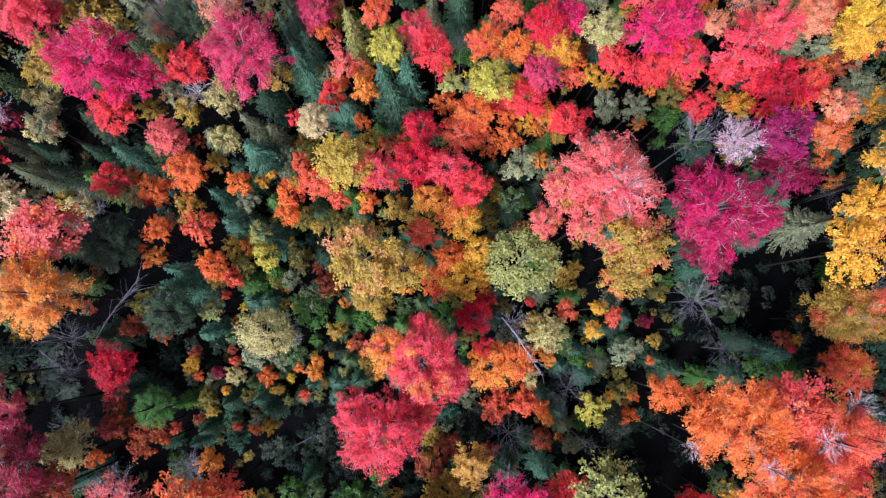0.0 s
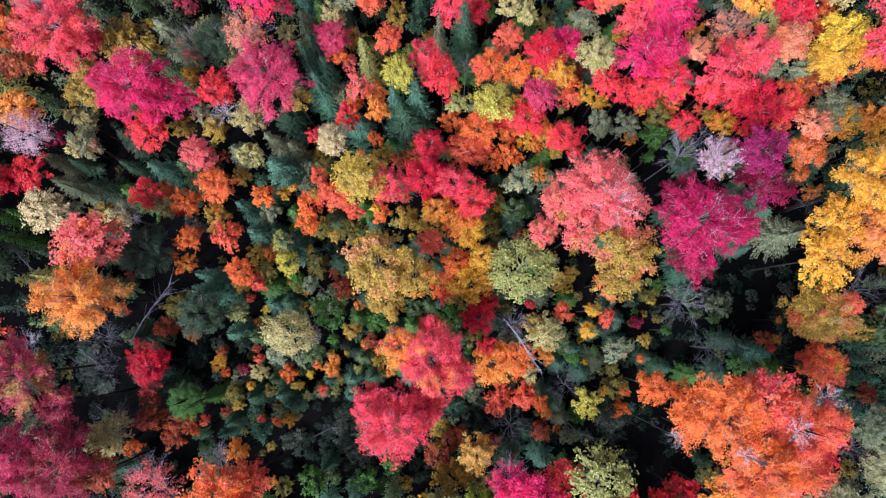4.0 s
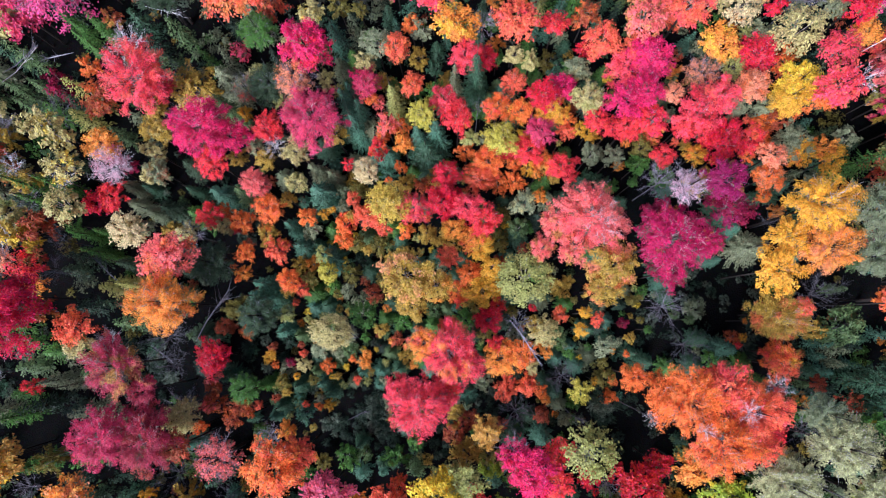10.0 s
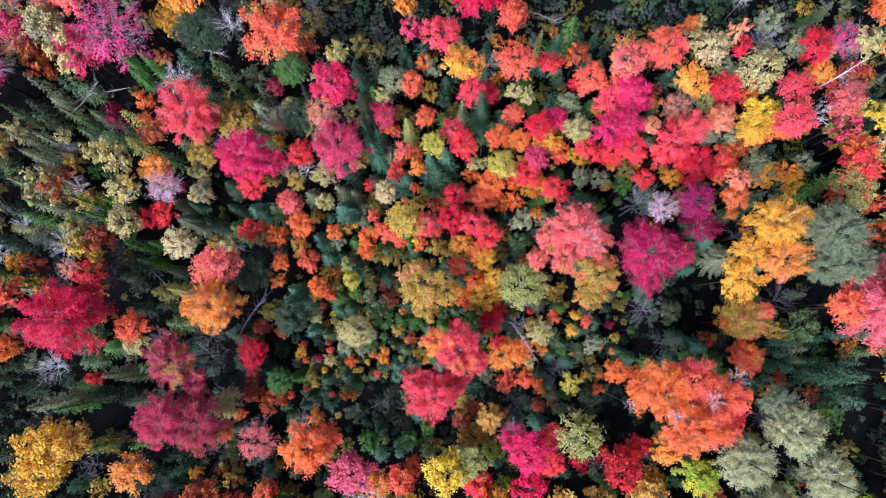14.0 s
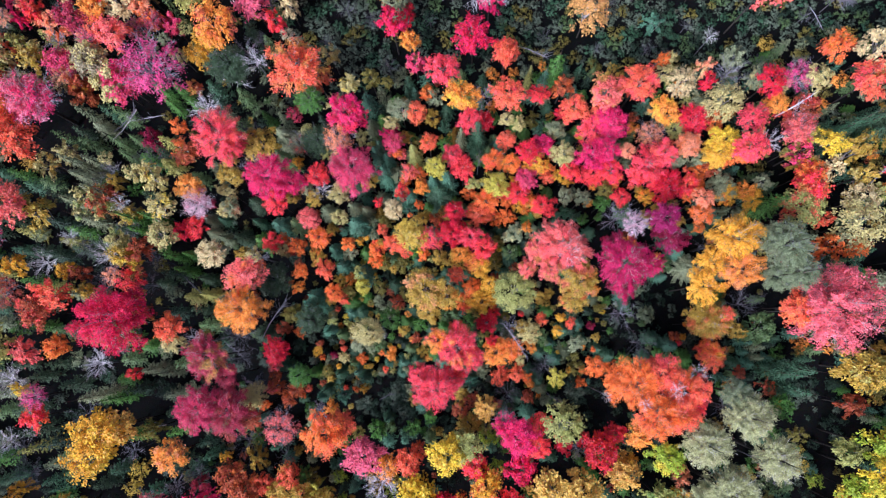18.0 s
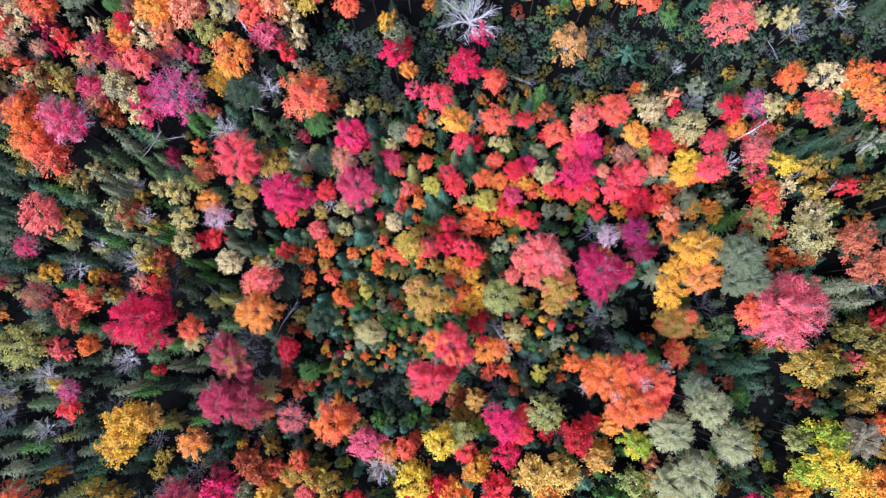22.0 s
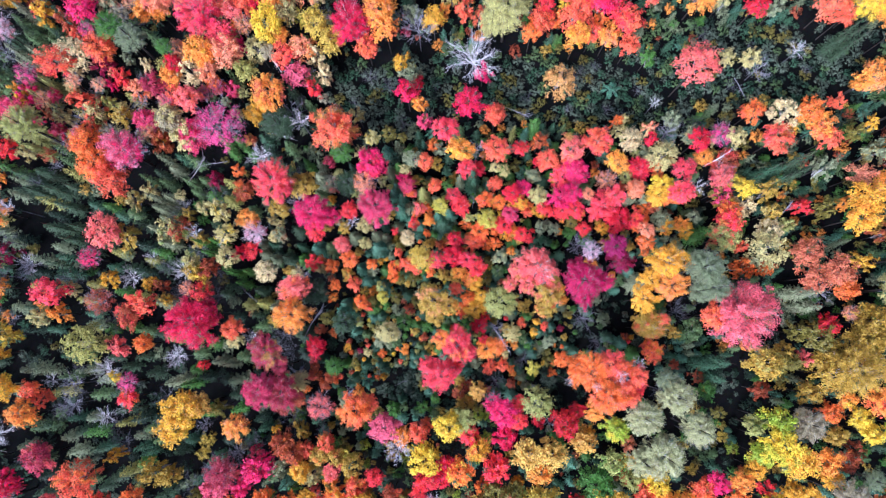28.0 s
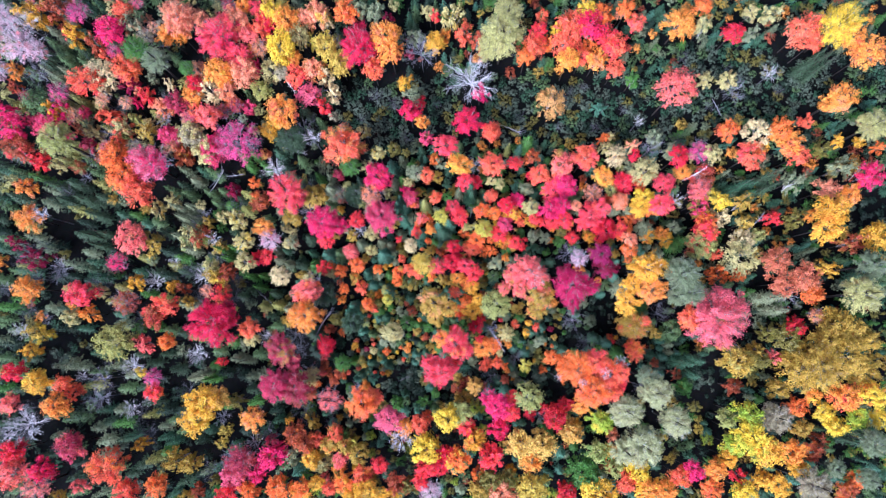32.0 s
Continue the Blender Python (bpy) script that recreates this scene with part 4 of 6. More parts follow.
sapling(9.3, 15.4, 5.3, 0.90, "go+ol")
maple(-0.5, 15.4, 9.0, 1.47, "rd")
maple(17.3, 15.4, 10.0, 1.92, "pk+rd")
sapling(-24.6, 15.4, 6.0, 1.27, "ol+ta")
spruce(-8.6, 15.4, 9.0, 0.94, "bg")
bare_tree(-60.4, 15.3, 9.0, 1.29, "wh")
maple(-11.6, 15.3, 10.0, 2.41, "ro")
maple(-3.1, 15.3, 10.0, 1.33, "yl")
sapling(8.3, 15.3, 5.3, 0.89, "co")
sapling(40.5, 15.2, 6.4, 1.62, "ol+ta")
maple(34.4, 15.2, 7.5, 1.44, "or")
maple(-62.8, 15.1, 8.2, 2.04, "og+pe")
maple(14.1, 15.1, 9.0, 1.64, "rd+mg")
maple(12.7, 15.1, 7.3, 1.37, "rd")
maple(17.3, 15.1, 7.3, 1.37, "rd")
sapling(15.6, 15.1, 6.0, 0.35, "go")
sapling(-37.5, 15.0, 5.5, 1.03, "ol")
sapling(11.5, 15.0, 7.0, 1.03, "rd")
maple(-15.4, 15.0, 8.0, 1.34, "rd")
sapling(10.4, 14.9, 5.1, 0.72, "go")
sapling(-6.6, 14.9, 5.1, 0.72, "or")
sapling(-32.5, 14.9, 8.0, 1.58, "ta+ye")
spruce(-11.7, 14.8, 4.0, 1.23, "dg")
sapling(1.7, 14.8, 4.9, 0.54, "gg")
spruce(-2.2, 14.8, 9.0, 1.17, "bg")
sapling(15.0, 14.7, 5.3, 0.89, "co+go")
spruce(-41.6, 14.7, 5.5, 1.04, "gg")
sapling(30.4, 14.7, 5.5, 0.99, "gg")
sapling(5.0, 14.6, 5.5, 1.07, "ye")
maple(5.9, 14.6, 8.0, 1.34, "ro")
sapling(25.8, 14.6, 6.0, 1.39, "gg")
sapling(-10.2, 14.6, 7.0, 1.03, "ol")
spruce(-3.6, 14.4, 9.0, 1.00, "bg")
maple(19.0, 14.4, 7.1, 1.20, "rd")
maple(-19.8, 14.4, 11.0, 2.50, "mg")
sapling(24.2, 14.4, 5.1, 0.72, "or")
sapling(0.5, 14.2, 7.0, 0.85, "li+ta")
maple(-29.0, 14.1, 7.0, 1.50, "og")
maple(22.2, 14.1, 7.0, 1.37, "rd+or")
maple(-18.1, 14.1, 9.0, 1.80, "mg")
sapling(-26.0, 14.1, 5.0, 0.90, "ta")
sapling(-17.0, 14.1, 6.0, 0.88, "gg+ru")
sapling(17.8, 14.1, 4.9, 0.54, "ol")
fallen_trunk(40.7, 14.0, 5, 43.0, 16.5, 6, "gy")
sapling(12.8, 14.0, 6.0, 0.49, "og")
sapling(16.6, 14.0, 6.0, 0.42, "co")
sapling(7.5, 14.0, 6.0, 0.35, "od")
maple(49.9, 14.0, 11.0, 2.46, "yg+og")
sapling(-4.8, 13.9, 7.0, 1.03, "og+or")
maple(20.0, 13.8, 8.0, 1.85, "cr")
spruce(-6.4, 13.8, 6.0, 1.05, "bg")
sapling(26.5, 13.8, 6.0, 1.41, "gg")
maple(2.8, 13.7, 9.0, 1.56, "yl")
sapling(3.7, 13.7, 5.8, 1.24, "rd")
maple(34.1, 13.6, 8.2, 1.99, "rd+ol")
spruce(-3.0, 13.6, 7.0, 1.72, "dg")
sapling(28.7, 13.6, 5.8, 1.24, "og")
sapling(42.6, 13.6, 5.8, 1.22, "li+ta")
sapling(0.2, 13.6, 5.3, 0.89, "or")
sapling(14.1, 13.6, 6.0, 1.05, "od")
sapling(-6.8, 13.5, 7.0, 0.96, "rd+or")
bare_tree(-14.8, 13.5, 7.5, 0.94, "wh")
sapling(3.1, 13.5, 5.1, 0.71, "mg")
sapling(-25.0, 13.5, 5.2, 0.77, "ta")
maple(34.5, 13.4, 7.5, 1.44, "sa+or")
sapling(-18.6, 13.3, 5.0, 1.01, "ol")
sapling(26.7, 13.3, 6.0, 1.23, "go+or")
maple(5.0, 13.3, 7.3, 1.36, "rd")
spruce(-53.0, 13.3, 8.1, 1.07, "pd")
sapling(4.2, 13.3, 6.0, 0.42, "go")
sapling(-13.0, 13.2, 8.0, 1.50, "ta")
sapling(-16.3, 13.2, 5.0, 1.01, "ol")
spruce(25.3, 13.2, 4.7, 0.71, "bg")
spruce(-39.4, 13.1, 8.1, 1.25, "gg")
sapling(22.7, 13.1, 5.1, 0.71, "or")
spruce(-54.9, 13.0, 9.5, 1.07, "pd")
sapling(9.9, 13.0, 7.0, 1.02, "gg")
maple(58.0, 13.0, 8.2, 1.98, "go")
sapling(29.2, 12.8, 5.8, 1.23, "go")
spruce(-41.5, 12.8, 9.5, 1.25, "gg")
maple(17.9, 12.8, 7.0, 1.02, "go+or")
maple(15.5, 12.8, 7.0, 1.02, "rd")
sapling(-9.4, 12.7, 5.0, 0.64, "rd")
sapling(4.1, 12.7, 5.3, 0.89, "or")
sapling(11.6, 12.7, 7.0, 1.02, "gg")
round_tree(39.7, 12.6, 6.8, 1.45, "cm")
sapling(-39.8, 12.6, 6.6, 1.81, "ta+gn")
sapling(-27.5, 12.6, 5.0, 0.89, "wi")
sapling(8.9, 12.6, 6.0, 0.42, "rd")
sapling(19.6, 12.6, 6.0, 0.42, "or")
sapling(-38.0, 12.5, 6.5, 1.78, "ru+gn")
maple(23.4, 12.5, 8.0, 1.16, "pe+co")
sapling(6.5, 12.5, 6.0, 1.23, "or+ol")
sapling(55.5, 12.4, 6.4, 1.61, "ru+ol")
maple(-19.6, 12.4, 8.0, 1.50, "rd")
sapling(-5.1, 12.4, 5.0, 0.64, "or")
maple(1.9, 12.4, 7.0, 1.37, "or+co")
spruce(31.1, 12.3, 8.5, 1.40, "gn")
bare_tree(-36.1, 12.3, 7.0, 1.10, "wh")
sapling(33.0, 12.3, 5.8, 1.23, "co")
sapling(5.2, 12.3, 5.3, 0.89, "go+or")
sapling(13.8, 12.3, 6.0, 1.05, "gn")
thin_tree(-27.7, 12.1, 8.0, 1.87, "lv+ro")
spruce(-12.0, 12.1, 7.0, 0.96, "gg")
maple(-46.9, 12.1, 10.0, 2.38, "sa+pe")
sapling(-25.7, 12.1, 5.0, 1.07, "ta")
sapling(-24.8, 12.1, 5.8, 1.27, "gg+ru")
maple(7.5, 12.0, 7.0, 1.19, "rd")
round_tree(-31.3, 11.9, 8.0, 1.37, "ta+ye")
spruce(-10.8, 11.9, 5.5, 0.87, "gg")
sapling(35.2, 11.8, 6.2, 1.47, "li")
sapling(-45.6, 11.7, 6.6, 1.81, "ol+li")
sapling(-65.9, 11.7, 5.8, 1.24, "wi")
sapling(2.3, 11.7, 6.0, 0.42, "or")
maple(32.9, 11.6, 8.1, 1.91, "li+rd")
sapling(8.6, 11.6, 5.1, 0.71, "rd")
sapling(5.7, 11.5, 6.0, 0.42, "og")
spruce(-53.8, 11.5, 8.7, 1.07, "pd")
sapling(7.2, 11.5, 5.0, 0.64, "ol")
sapling(-35.8, 11.3, 5.8, 1.27, "ol+ta")
spruce(6.5, 11.3, 5.5, 0.87, "gn")
spruce(-27.9, 11.2, 5.0, 1.05, "gg")
spruce(-33.5, 11.2, 7.6, 0.95, "gn")
maple(-7.4, 11.2, 9.0, 1.22, "cm")
maple(-1.3, 11.2, 8.0, 1.33, "cr")
spruce(-26.6, 11.2, 4.0, 0.89, "dg")
maple(23.7, 11.2, 7.0, 1.53, "or+pe")
sapling(-6.0, 11.1, 6.0, 0.35, "or")
spruce(-40.3, 11.0, 8.7, 1.25, "gg")
sapling(4.0, 11.0, 6.0, 0.97, "or")
sapling(2.7, 11.0, 5.5, 1.06, "or")
sapling(-4.7, 11.0, 5.5, 1.06, "ol")
maple(1.1, 11.0, 7.0, 1.53, "co+or")
spruce(-35.1, 10.9, 9.0, 0.95, "gn")
sapling(-13.2, 10.9, 7.0, 1.19, "ta+li")
sapling(-3.3, 10.9, 5.3, 0.88, "ru+or")
spruce(-22.5, 10.8, 5.0, 0.88, "dg")
sapling(13.3, 10.8, 6.0, 0.48, "gn")
sapling(36.5, 10.7, 5.5, 0.97, "co")
spruce(-20.0, 10.4, 6.0, 1.21, "bg")
bare_tree(14.7, 10.4, 9.0, 1.61, "gy")
maple(-15.9, 10.4, 9.0, 1.35, "sa")
spruce(-11.6, 10.3, 7.0, 1.53, "bg")
maple(18.6, 10.1, 11.0, 1.68, "pu")
round_tree(38.8, 10.1, 8.0, 2.22, "ta+gg")
sapling(-0.5, 10.1, 6.0, 0.48, "cr")
sapling(-28.5, 10.0, 5.8, 1.26, "rd")
sapling(-14.2, 9.8, 5.0, 0.78, "ol")
spruce(-27.7, 9.8, 4.0, 1.07, "gg")
sapling(-9.0, 9.8, 5.1, 0.71, "co")
sapling(23.9, 9.8, 5.1, 0.71, "or+ol")
sapling(-30.2, 9.6, 5.0, 1.28, "cr")
spruce(-34.2, 9.6, 8.2, 0.95, "gn")
maple(42.9, 9.5, 10.0, 2.17, "rs")
thin_tree(15.5, 9.3, 12.0, 1.47, "lv")
sapling(-62.5, 9.2, 6.4, 1.65, "wi")
sapling(-5.3, 9.0, 6.0, 0.34, "co")
sapling(4.5, 8.9, 8.0, 1.15, "gg+ta")
maple(-1.6, 8.9, 9.0, 1.61, "cr")
round_tree(-31.1, 8.9, 8.0, 1.46, "ta")
thin_tree(-50.1, 8.8, 7.0, 1.79, "mk")
pine(55.3, 8.8, 10.8, 2.29, "gp")
sapling(51.8, 8.7, 6.2, 1.45, "go+ol")
sapling(-19.3, 8.7, 5.2, 0.77, "or")
maple(-5.7, 8.7, 10.0, 1.72, "yo")
sapling(-10.4, 8.7, 6.0, 0.34, "go")
maple(-15.0, 8.6, 8.0, 1.48, "or+co")
sapling(-11.3, 8.6, 4.9, 0.53, "go")
sapling(-36.8, 8.5, 6.0, 1.42, "ta+gn")
maple(19.8, 8.4, 9.0, 1.93, "wi+pu")
maple(-3.8, 8.4, 9.0, 1.44, "pk+or")
maple(0.2, 8.4, 9.0, 1.28, "pk+cr")
sapling(-20.0, 8.3, 7.0, 1.18, "rd+co")
sapling(-9.0, 8.3, 6.0, 0.41, "ol")
maple(24.5, 8.0, 13.0, 2.50, "yg")
sapling(-12.2, 8.0, 7.0, 0.94, "or+og")
sapling(-6.6, 8.0, 6.0, 0.41, "ye")
sapling(-2.9, 8.0, 6.0, 0.41, "co")
maple(-7.3, 8.0, 8.0, 1.31, "co+or")
bare_tree(24.7, 7.9, 5.0, 1.24, "gk")
sapling(39.5, 7.9, 6.0, 1.29, "or+ru")
sapling(-17.7, 7.8, 6.0, 1.03, "or+co")
sapling(36.2, 7.8, 6.2, 1.45, "or+ru")
sapling(-9.5, 7.8, 5.6, 1.11, "or+rd")
sapling(-34.1, 7.7, 6.2, 1.51, "ru")
spruce(-14.0, 7.7, 6.0, 0.96, "bg")
spruce(-5.9, 7.7, 6.0, 0.96, "gn")
sapling(-19.2, 7.7, 6.0, 0.96, "ta")
maple(13.8, 7.5, 10.0, 1.39, "wi+vm")
sapling(4.3, 7.5, 5.0, 0.99, "gd")
sapling(-18.4, 7.5, 5.0, 0.63, "rd")
sapling(-25.6, 7.5, 5.2, 0.77, "gg")
sapling(-6.4, 7.4, 5.3, 0.87, "co")
maple(1.5, 7.4, 9.0, 1.60, "rd")
maple(8.9, 7.4, 12.5, 2.57, "sa+pk")
pine(29.1, 7.4, 13.0, 2.66, "gp")
sapling(-26.6, 7.3, 6.0, 1.03, "ta")
sapling(-12.1, 7.3, 5.2, 0.77, "gg")
sapling(-4.9, 7.3, 6.0, 0.41, "ye")
sapling(-23.6, 7.3, 5.3, 0.87, "ol")
spruce(-29.3, 7.2, 6.0, 0.96, "gn")
maple(46.6, 7.2, 10.0, 2.16, "rs")
spruce(4.3, 7.2, 4.0, 1.23, "dg")
sapling(-4.6, 7.1, 6.0, 0.86, "or")
spruce(-30.9, 7.0, 7.0, 0.96, "gn")
maple(6.5, 7.0, 11.0, 1.50, "sa+ol")
sapling(-22.3, 7.0, 5.6, 1.11, "ta")
sapling(-35.9, 6.9, 6.2, 1.51, "ol+ye")
round_tree(-26.0, 6.9, 8.0, 1.35, "cm")
bare_tree(-21.5, 6.8, 6.0, 1.21, "gy")
sapling(-15.6, 6.8, 6.0, 1.03, "ol+or")
sapling(-2.9, 6.8, 6.0, 1.03, "ol")
maple(-0.8, 6.7, 9.0, 1.11, "og+go")
bare_tree(9.3, 6.6, 12.6, 1.14, "wh")
sapling(-9.5, 6.5, 5.5, 1.04, "or")
maple(44.3, 6.5, 9.0, 1.95, "rs")
spruce(-24.2, 6.3, 5.0, 0.97, "bg")
sapling(-14.5, 6.2, 4.9, 0.53, "go")
sapling(-1.8, 6.2, 6.0, 0.48, "ol")
sapling(-0.8, 6.2, 5.3, 0.87, "ol")
maple(0.7, 6.1, 8.0, 1.14, "og+rd")
sapling(-8.6, 6.1, 5.0, 0.88, "od")
sapling(-47.4, 6.0, 6.0, 1.15, "go")
spruce(-13.1, 5.9, 6.0, 1.19, "bg")
spruce(23.2, 5.9, 6.0, 1.54, "gg")
maple(14.6, 5.8, 12.0, 2.51, "vm")
maple(22.8, 5.8, 11.0, 1.69, "yg")
maple(17.4, 5.8, 10.0, 1.39, "vm")
bare_tree(30.1, 5.7, 10.0, 1.44, "gy")
sapling(-42.2, 5.6, 5.5, 0.98, "go")
spruce(-30.0, 5.6, 6.4, 0.96, "gn")
sapling(-7.6, 5.5, 6.0, 0.48, "ol")
maple(1.2, 5.5, 8.0, 1.14, "go")
sapling(-14.5, 5.4, 7.0, 1.17, "co")
maple(7.8, 5.3, 11.0, 1.65, "sa+ol")
maple(5.6, 5.3, 10.0, 1.23, "sa+ol")
sapling(-17.0, 5.3, 7.0, 1.00, "or")
sapling(-11.1, 5.2, 6.0, 0.85, "li")
sapling(-40.6, 5.2, 5.6, 1.11, "ru")
spruce(-10.9, 5.1, 6.0, 1.36, "bg")
maple(25.2, 5.1, 12.0, 2.09, "og+pe")
maple(48.6, 5.0, 7.9, 1.73, "or+ru")
thin_tree(-37.0, 4.9, 6.0, 1.25, "pe")
bare_tree(45.7, 4.9, 6.9, 1.75, "gy")
maple(-61.7, 4.9, 9.0, 2.15, "og")
pine(53.3, 4.9, 12.0, 2.86, "tl")
pine(30.5, 4.8, 12.0, 2.08, "gp")
sapling(-52.8, 4.7, 5.8, 1.23, "ta")
maple(-21.6, 4.7, 11.0, 1.96, "sa+or")
spruce(45.1, 4.7, 8.1, 1.17, "gg")
maple(-1.2, 4.7, 9.0, 0.94, "co")
pine(28.8, 4.5, 11.0, 1.67, "gp")
spruce(43.1, 4.4, 9.5, 1.17, "gg")
maple(-34.8, 4.4, 6.0, 1.50, "rd+gn")
pine(-19.4, 4.4, 8.0, 1.96, "pd")
sapling(-11.0, 4.2, 6.0, 0.47, "yl")
sapling(-18.1, 4.2, 6.0, 0.34, "or")
maple(-54.0, 4.2, 9.0, 1.98, "pk+rd")
maple(10.4, 4.0, 11.0, 1.86, "ol+sa")
maple(2.0, 4.0, 8.0, 0.97, "go")
sapling(-11.0, 3.8, 5.0, 1.05, "yl")
sapling(-17.3, 3.7, 6.0, 0.68, "og")
maple(0.5, 3.6, 7.0, 1.16, "or")
maple(22.0, 3.6, 11.0, 1.77, "yg")
maple(15.0, 3.6, 9.0, 1.58, "wi+vm")
maple(35.8, 3.3, 11.0, 2.13, "pc")
sapling(-12.3, 3.3, 5.0, 0.87, "od")
maple(-4.1, 3.2, 12.5, 1.94, "ol+pe")
sapling(-39.9, 3.2, 5.8, 1.22, "ol+go")
round_tree(4.5, 3.2, 9.0, 1.83, "li")
sapling(-17.7, 3.2, 6.0, 0.34, "or")
thin_tree(-49.1, 3.1, 6.0, 2.30, "ru+sa")
maple(-13.5, 3.1, 7.0, 1.06, "or+co")
spruce(-40.1, 2.9, 8.5, 1.43, "gg")
spruce(-15.7, 2.9, 8.0, 0.98, "bg")
fallen_trunk(-27.2, 2.8, 5, -30.2, 5.1, 4, "gk")
spruce(44.3, 2.7, 8.7, 1.17, "gg")
maple(-42.3, 2.7, 8.0, 1.76, "co+rd")
sapling(-12.9, 2.5, 5.3, 0.86, "co")
maple(1.4, 2.4, 7.0, 1.66, "go")
maple(-2.0, 2.4, 11.5, 1.52, "ol+og")
maple(10.0, 2.4, 10.0, 1.68, "ol+co")
spruce(-12.6, 2.3, 4.0, 1.22, "gn")
sapling(-9.1, 2.3, 6.0, 0.74, "gg")
maple(-0.5, 2.2, 6.0, 1.19, "or+rd")
sapling(-9.9, 2.1, 6.0, 0.47, "od")
bare_tree(28.7, 2.1, 4.0, 2.01, "gk")
thin_tree(48.7, 1.9, 8.0, 1.25, "pe")
spruce(-16.2, 1.9, 7.0, 1.33, "bg")
maple(-32.8, 1.8, 10.0, 1.62, "mc")
maple(31.9, 1.7, 7.1, 1.17, "or")
maple(33.5, 1.7, 13.0, 4.27, "pc")
sapling(-13.6, 1.5, 4.0, 0.42, "co")
sapling(-54.1, 1.4, 6.2, 1.47, "og")
maple(30.2, 1.3, 11.5, 1.65, "co+or")
maple(-21.4, 1.3, 12.0, 2.58, "og+or")
maple(-3.8, 1.2, 10.0, 1.37, "ol")
sapling(2.6, 1.2, 5.3, 0.86, "rd")
bare_tree(15.5, 1.1, 6.0, 1.53, "gy")
maple(-43.8, 1.1, 7.9, 1.75, "ru+rd")
sapling(-56.4, 1.0, 6.4, 1.63, "ta+gg")
maple(25.4, 1.0, 7.0, 0.94, "co+pk")
sapling(5.5, 1.0, 4.0, 0.42, "rd")
sapling(-33.8, 0.9, 5.8, 1.24, "ru+ol")
maple(51.0, 0.8, 9.0, 2.55, "yd")
fallen_trunk(-20.1, 0.7, 4.5, -19.1, 2.3, 3.5, "gy")
sapling(9.3, 0.6, 6.0, 0.67, "go")
maple(23.2, 0.5, 7.0, 1.80, "ol+co")
sapling(16.8, 0.5, 4.0, 0.57, "gd")
round_tree(-7.9, 0.5, 6.0, 1.08, "gn")
sapling(-13.9, 0.5, 6.0, 0.84, "li+gg")
sapling(7.3, 0.5, 6.0, 0.84, "co+or")
pine(-15.6, 0.4, 8.0, 1.77, "pd")
maple(-34.2, 0.4, 12.0, 3.24, "mc")
maple(45.9, 0.3, 8.0, 1.40, "dr")
maple(24.2, 0.3, 7.0, 2.16, "ol+co")
sapling(17.9, 0.1, 4.0, 0.49, "gd")
sapling(14.0, 0.1, 4.0, 0.42, "od")
sapling(10.4, 0.1, 5.0, 0.69, "co+rd")
maple(1.8, 0.1, 7.0, 1.32, "cr")
fallen_trunk(3.4, 0.1, 6.5, 5.8, -3.3, 5.5, "gy")
sapling(22.2, -0.0, 4.0, 0.28, "og")
bare_tree(4.2, -0.2, 6.0, 1.01, "gy")
sapling(12.7, -0.2, 4.0, 0.53, "wi")
maple(53.3, -0.4, 8.8, 2.32, "yd")
sapling(5.6, -0.4, 6.0, 0.84, "ol+ta")
sapling(29.9, -0.4, 5.0, 1.96, "gd")
sapling(42.9, -0.5, 6.2, 1.43, "od")
maple(-1.1, -0.5, 9.0, 0.99, "co")
maple(-30.3, -0.5, 7.0, 1.46, "co+or")
sapling(8.9, -0.7, 6.0, 0.74, "go")
sapling(14.6, -0.7, 4.0, 0.49, "gn")
sapling(-6.7, -0.7, 4.0, 0.63, "ol")
round_tree(-9.8, -0.8, 9.0, 1.40, "ta")
sapling(6.1, -0.8, 7.0, 1.25, "ta")
sapling(-17.6, -0.9, 4.0, 0.78, "or")
spruce(-14.6, -0.9, 5.0, 1.02, "bg")
thin_tree(-8.8, -1.0, 7.0, 0.82, "gg")
maple(44.8, -1.2, 8.0, 1.95, "od")
sapling(22.0, -1.3, 4.0, 0.42, "go")
sapling(-7.9, -1.3, 4.0, 0.49, "gn")
sapling(13.2, -1.3, 4.0, 0.56, "ol")
sapling(21.3, -1.3, 4.0, 0.70, "ru+or")
bare_tree(-24.5, -1.3, 4.0, 2.15, "gk")
sapling(-60.6, -1.4, 6.6, 1.78, "ol+ye")
maple(56.0, -1.5, 7.7, 1.55, "yd")
maple(49.4, -1.5, 10.0, 2.28, "yd")
maple(-2.9, -1.6, 11.0, 1.31, "og+pk")
fallen_trunk(-21.1, -1.6, 5, -19.0, 2.5, 4, "gy")
sapling(2.4, -1.7, 6.0, 0.84, "rd")
sapling(10.8, -1.9, 6.0, 1.00, "gg")
bare_tree(17.5, -1.9, 5.0, 1.56, "gk")
sapling(21.6, -1.9, 4.0, 0.35, "rd")
sapling(-13.1, -1.9, 4.0, 0.35, "ru")
sapling(-30.2, -2.0, 6.0, 1.23, "ta")
fallen_trunk(-25.9, -2.0, 2.5, -24.1, -3.3, 2.5, "gk")
sapling(-11.0, -2.0, 6.0, 1.00, "gg")
sapling(-15.4, -2.1, 4.0, 0.42, "ru")
maple(-1.1, -2.2, 12.0, 2.23, "pk+og")
spruce(20.9, -2.2, 5.0, 1.02, "bg")
sapling(-9.3, -2.3, 4.0, 1.06, "gd")
maple(-42.4, -2.5, 6.0, 1.46, "or+og")
round_tree(-49.3, -2.5, 8.0, 2.55, "lo")
maple(4.2, -2.5, 6.0, 1.34, "or+og")
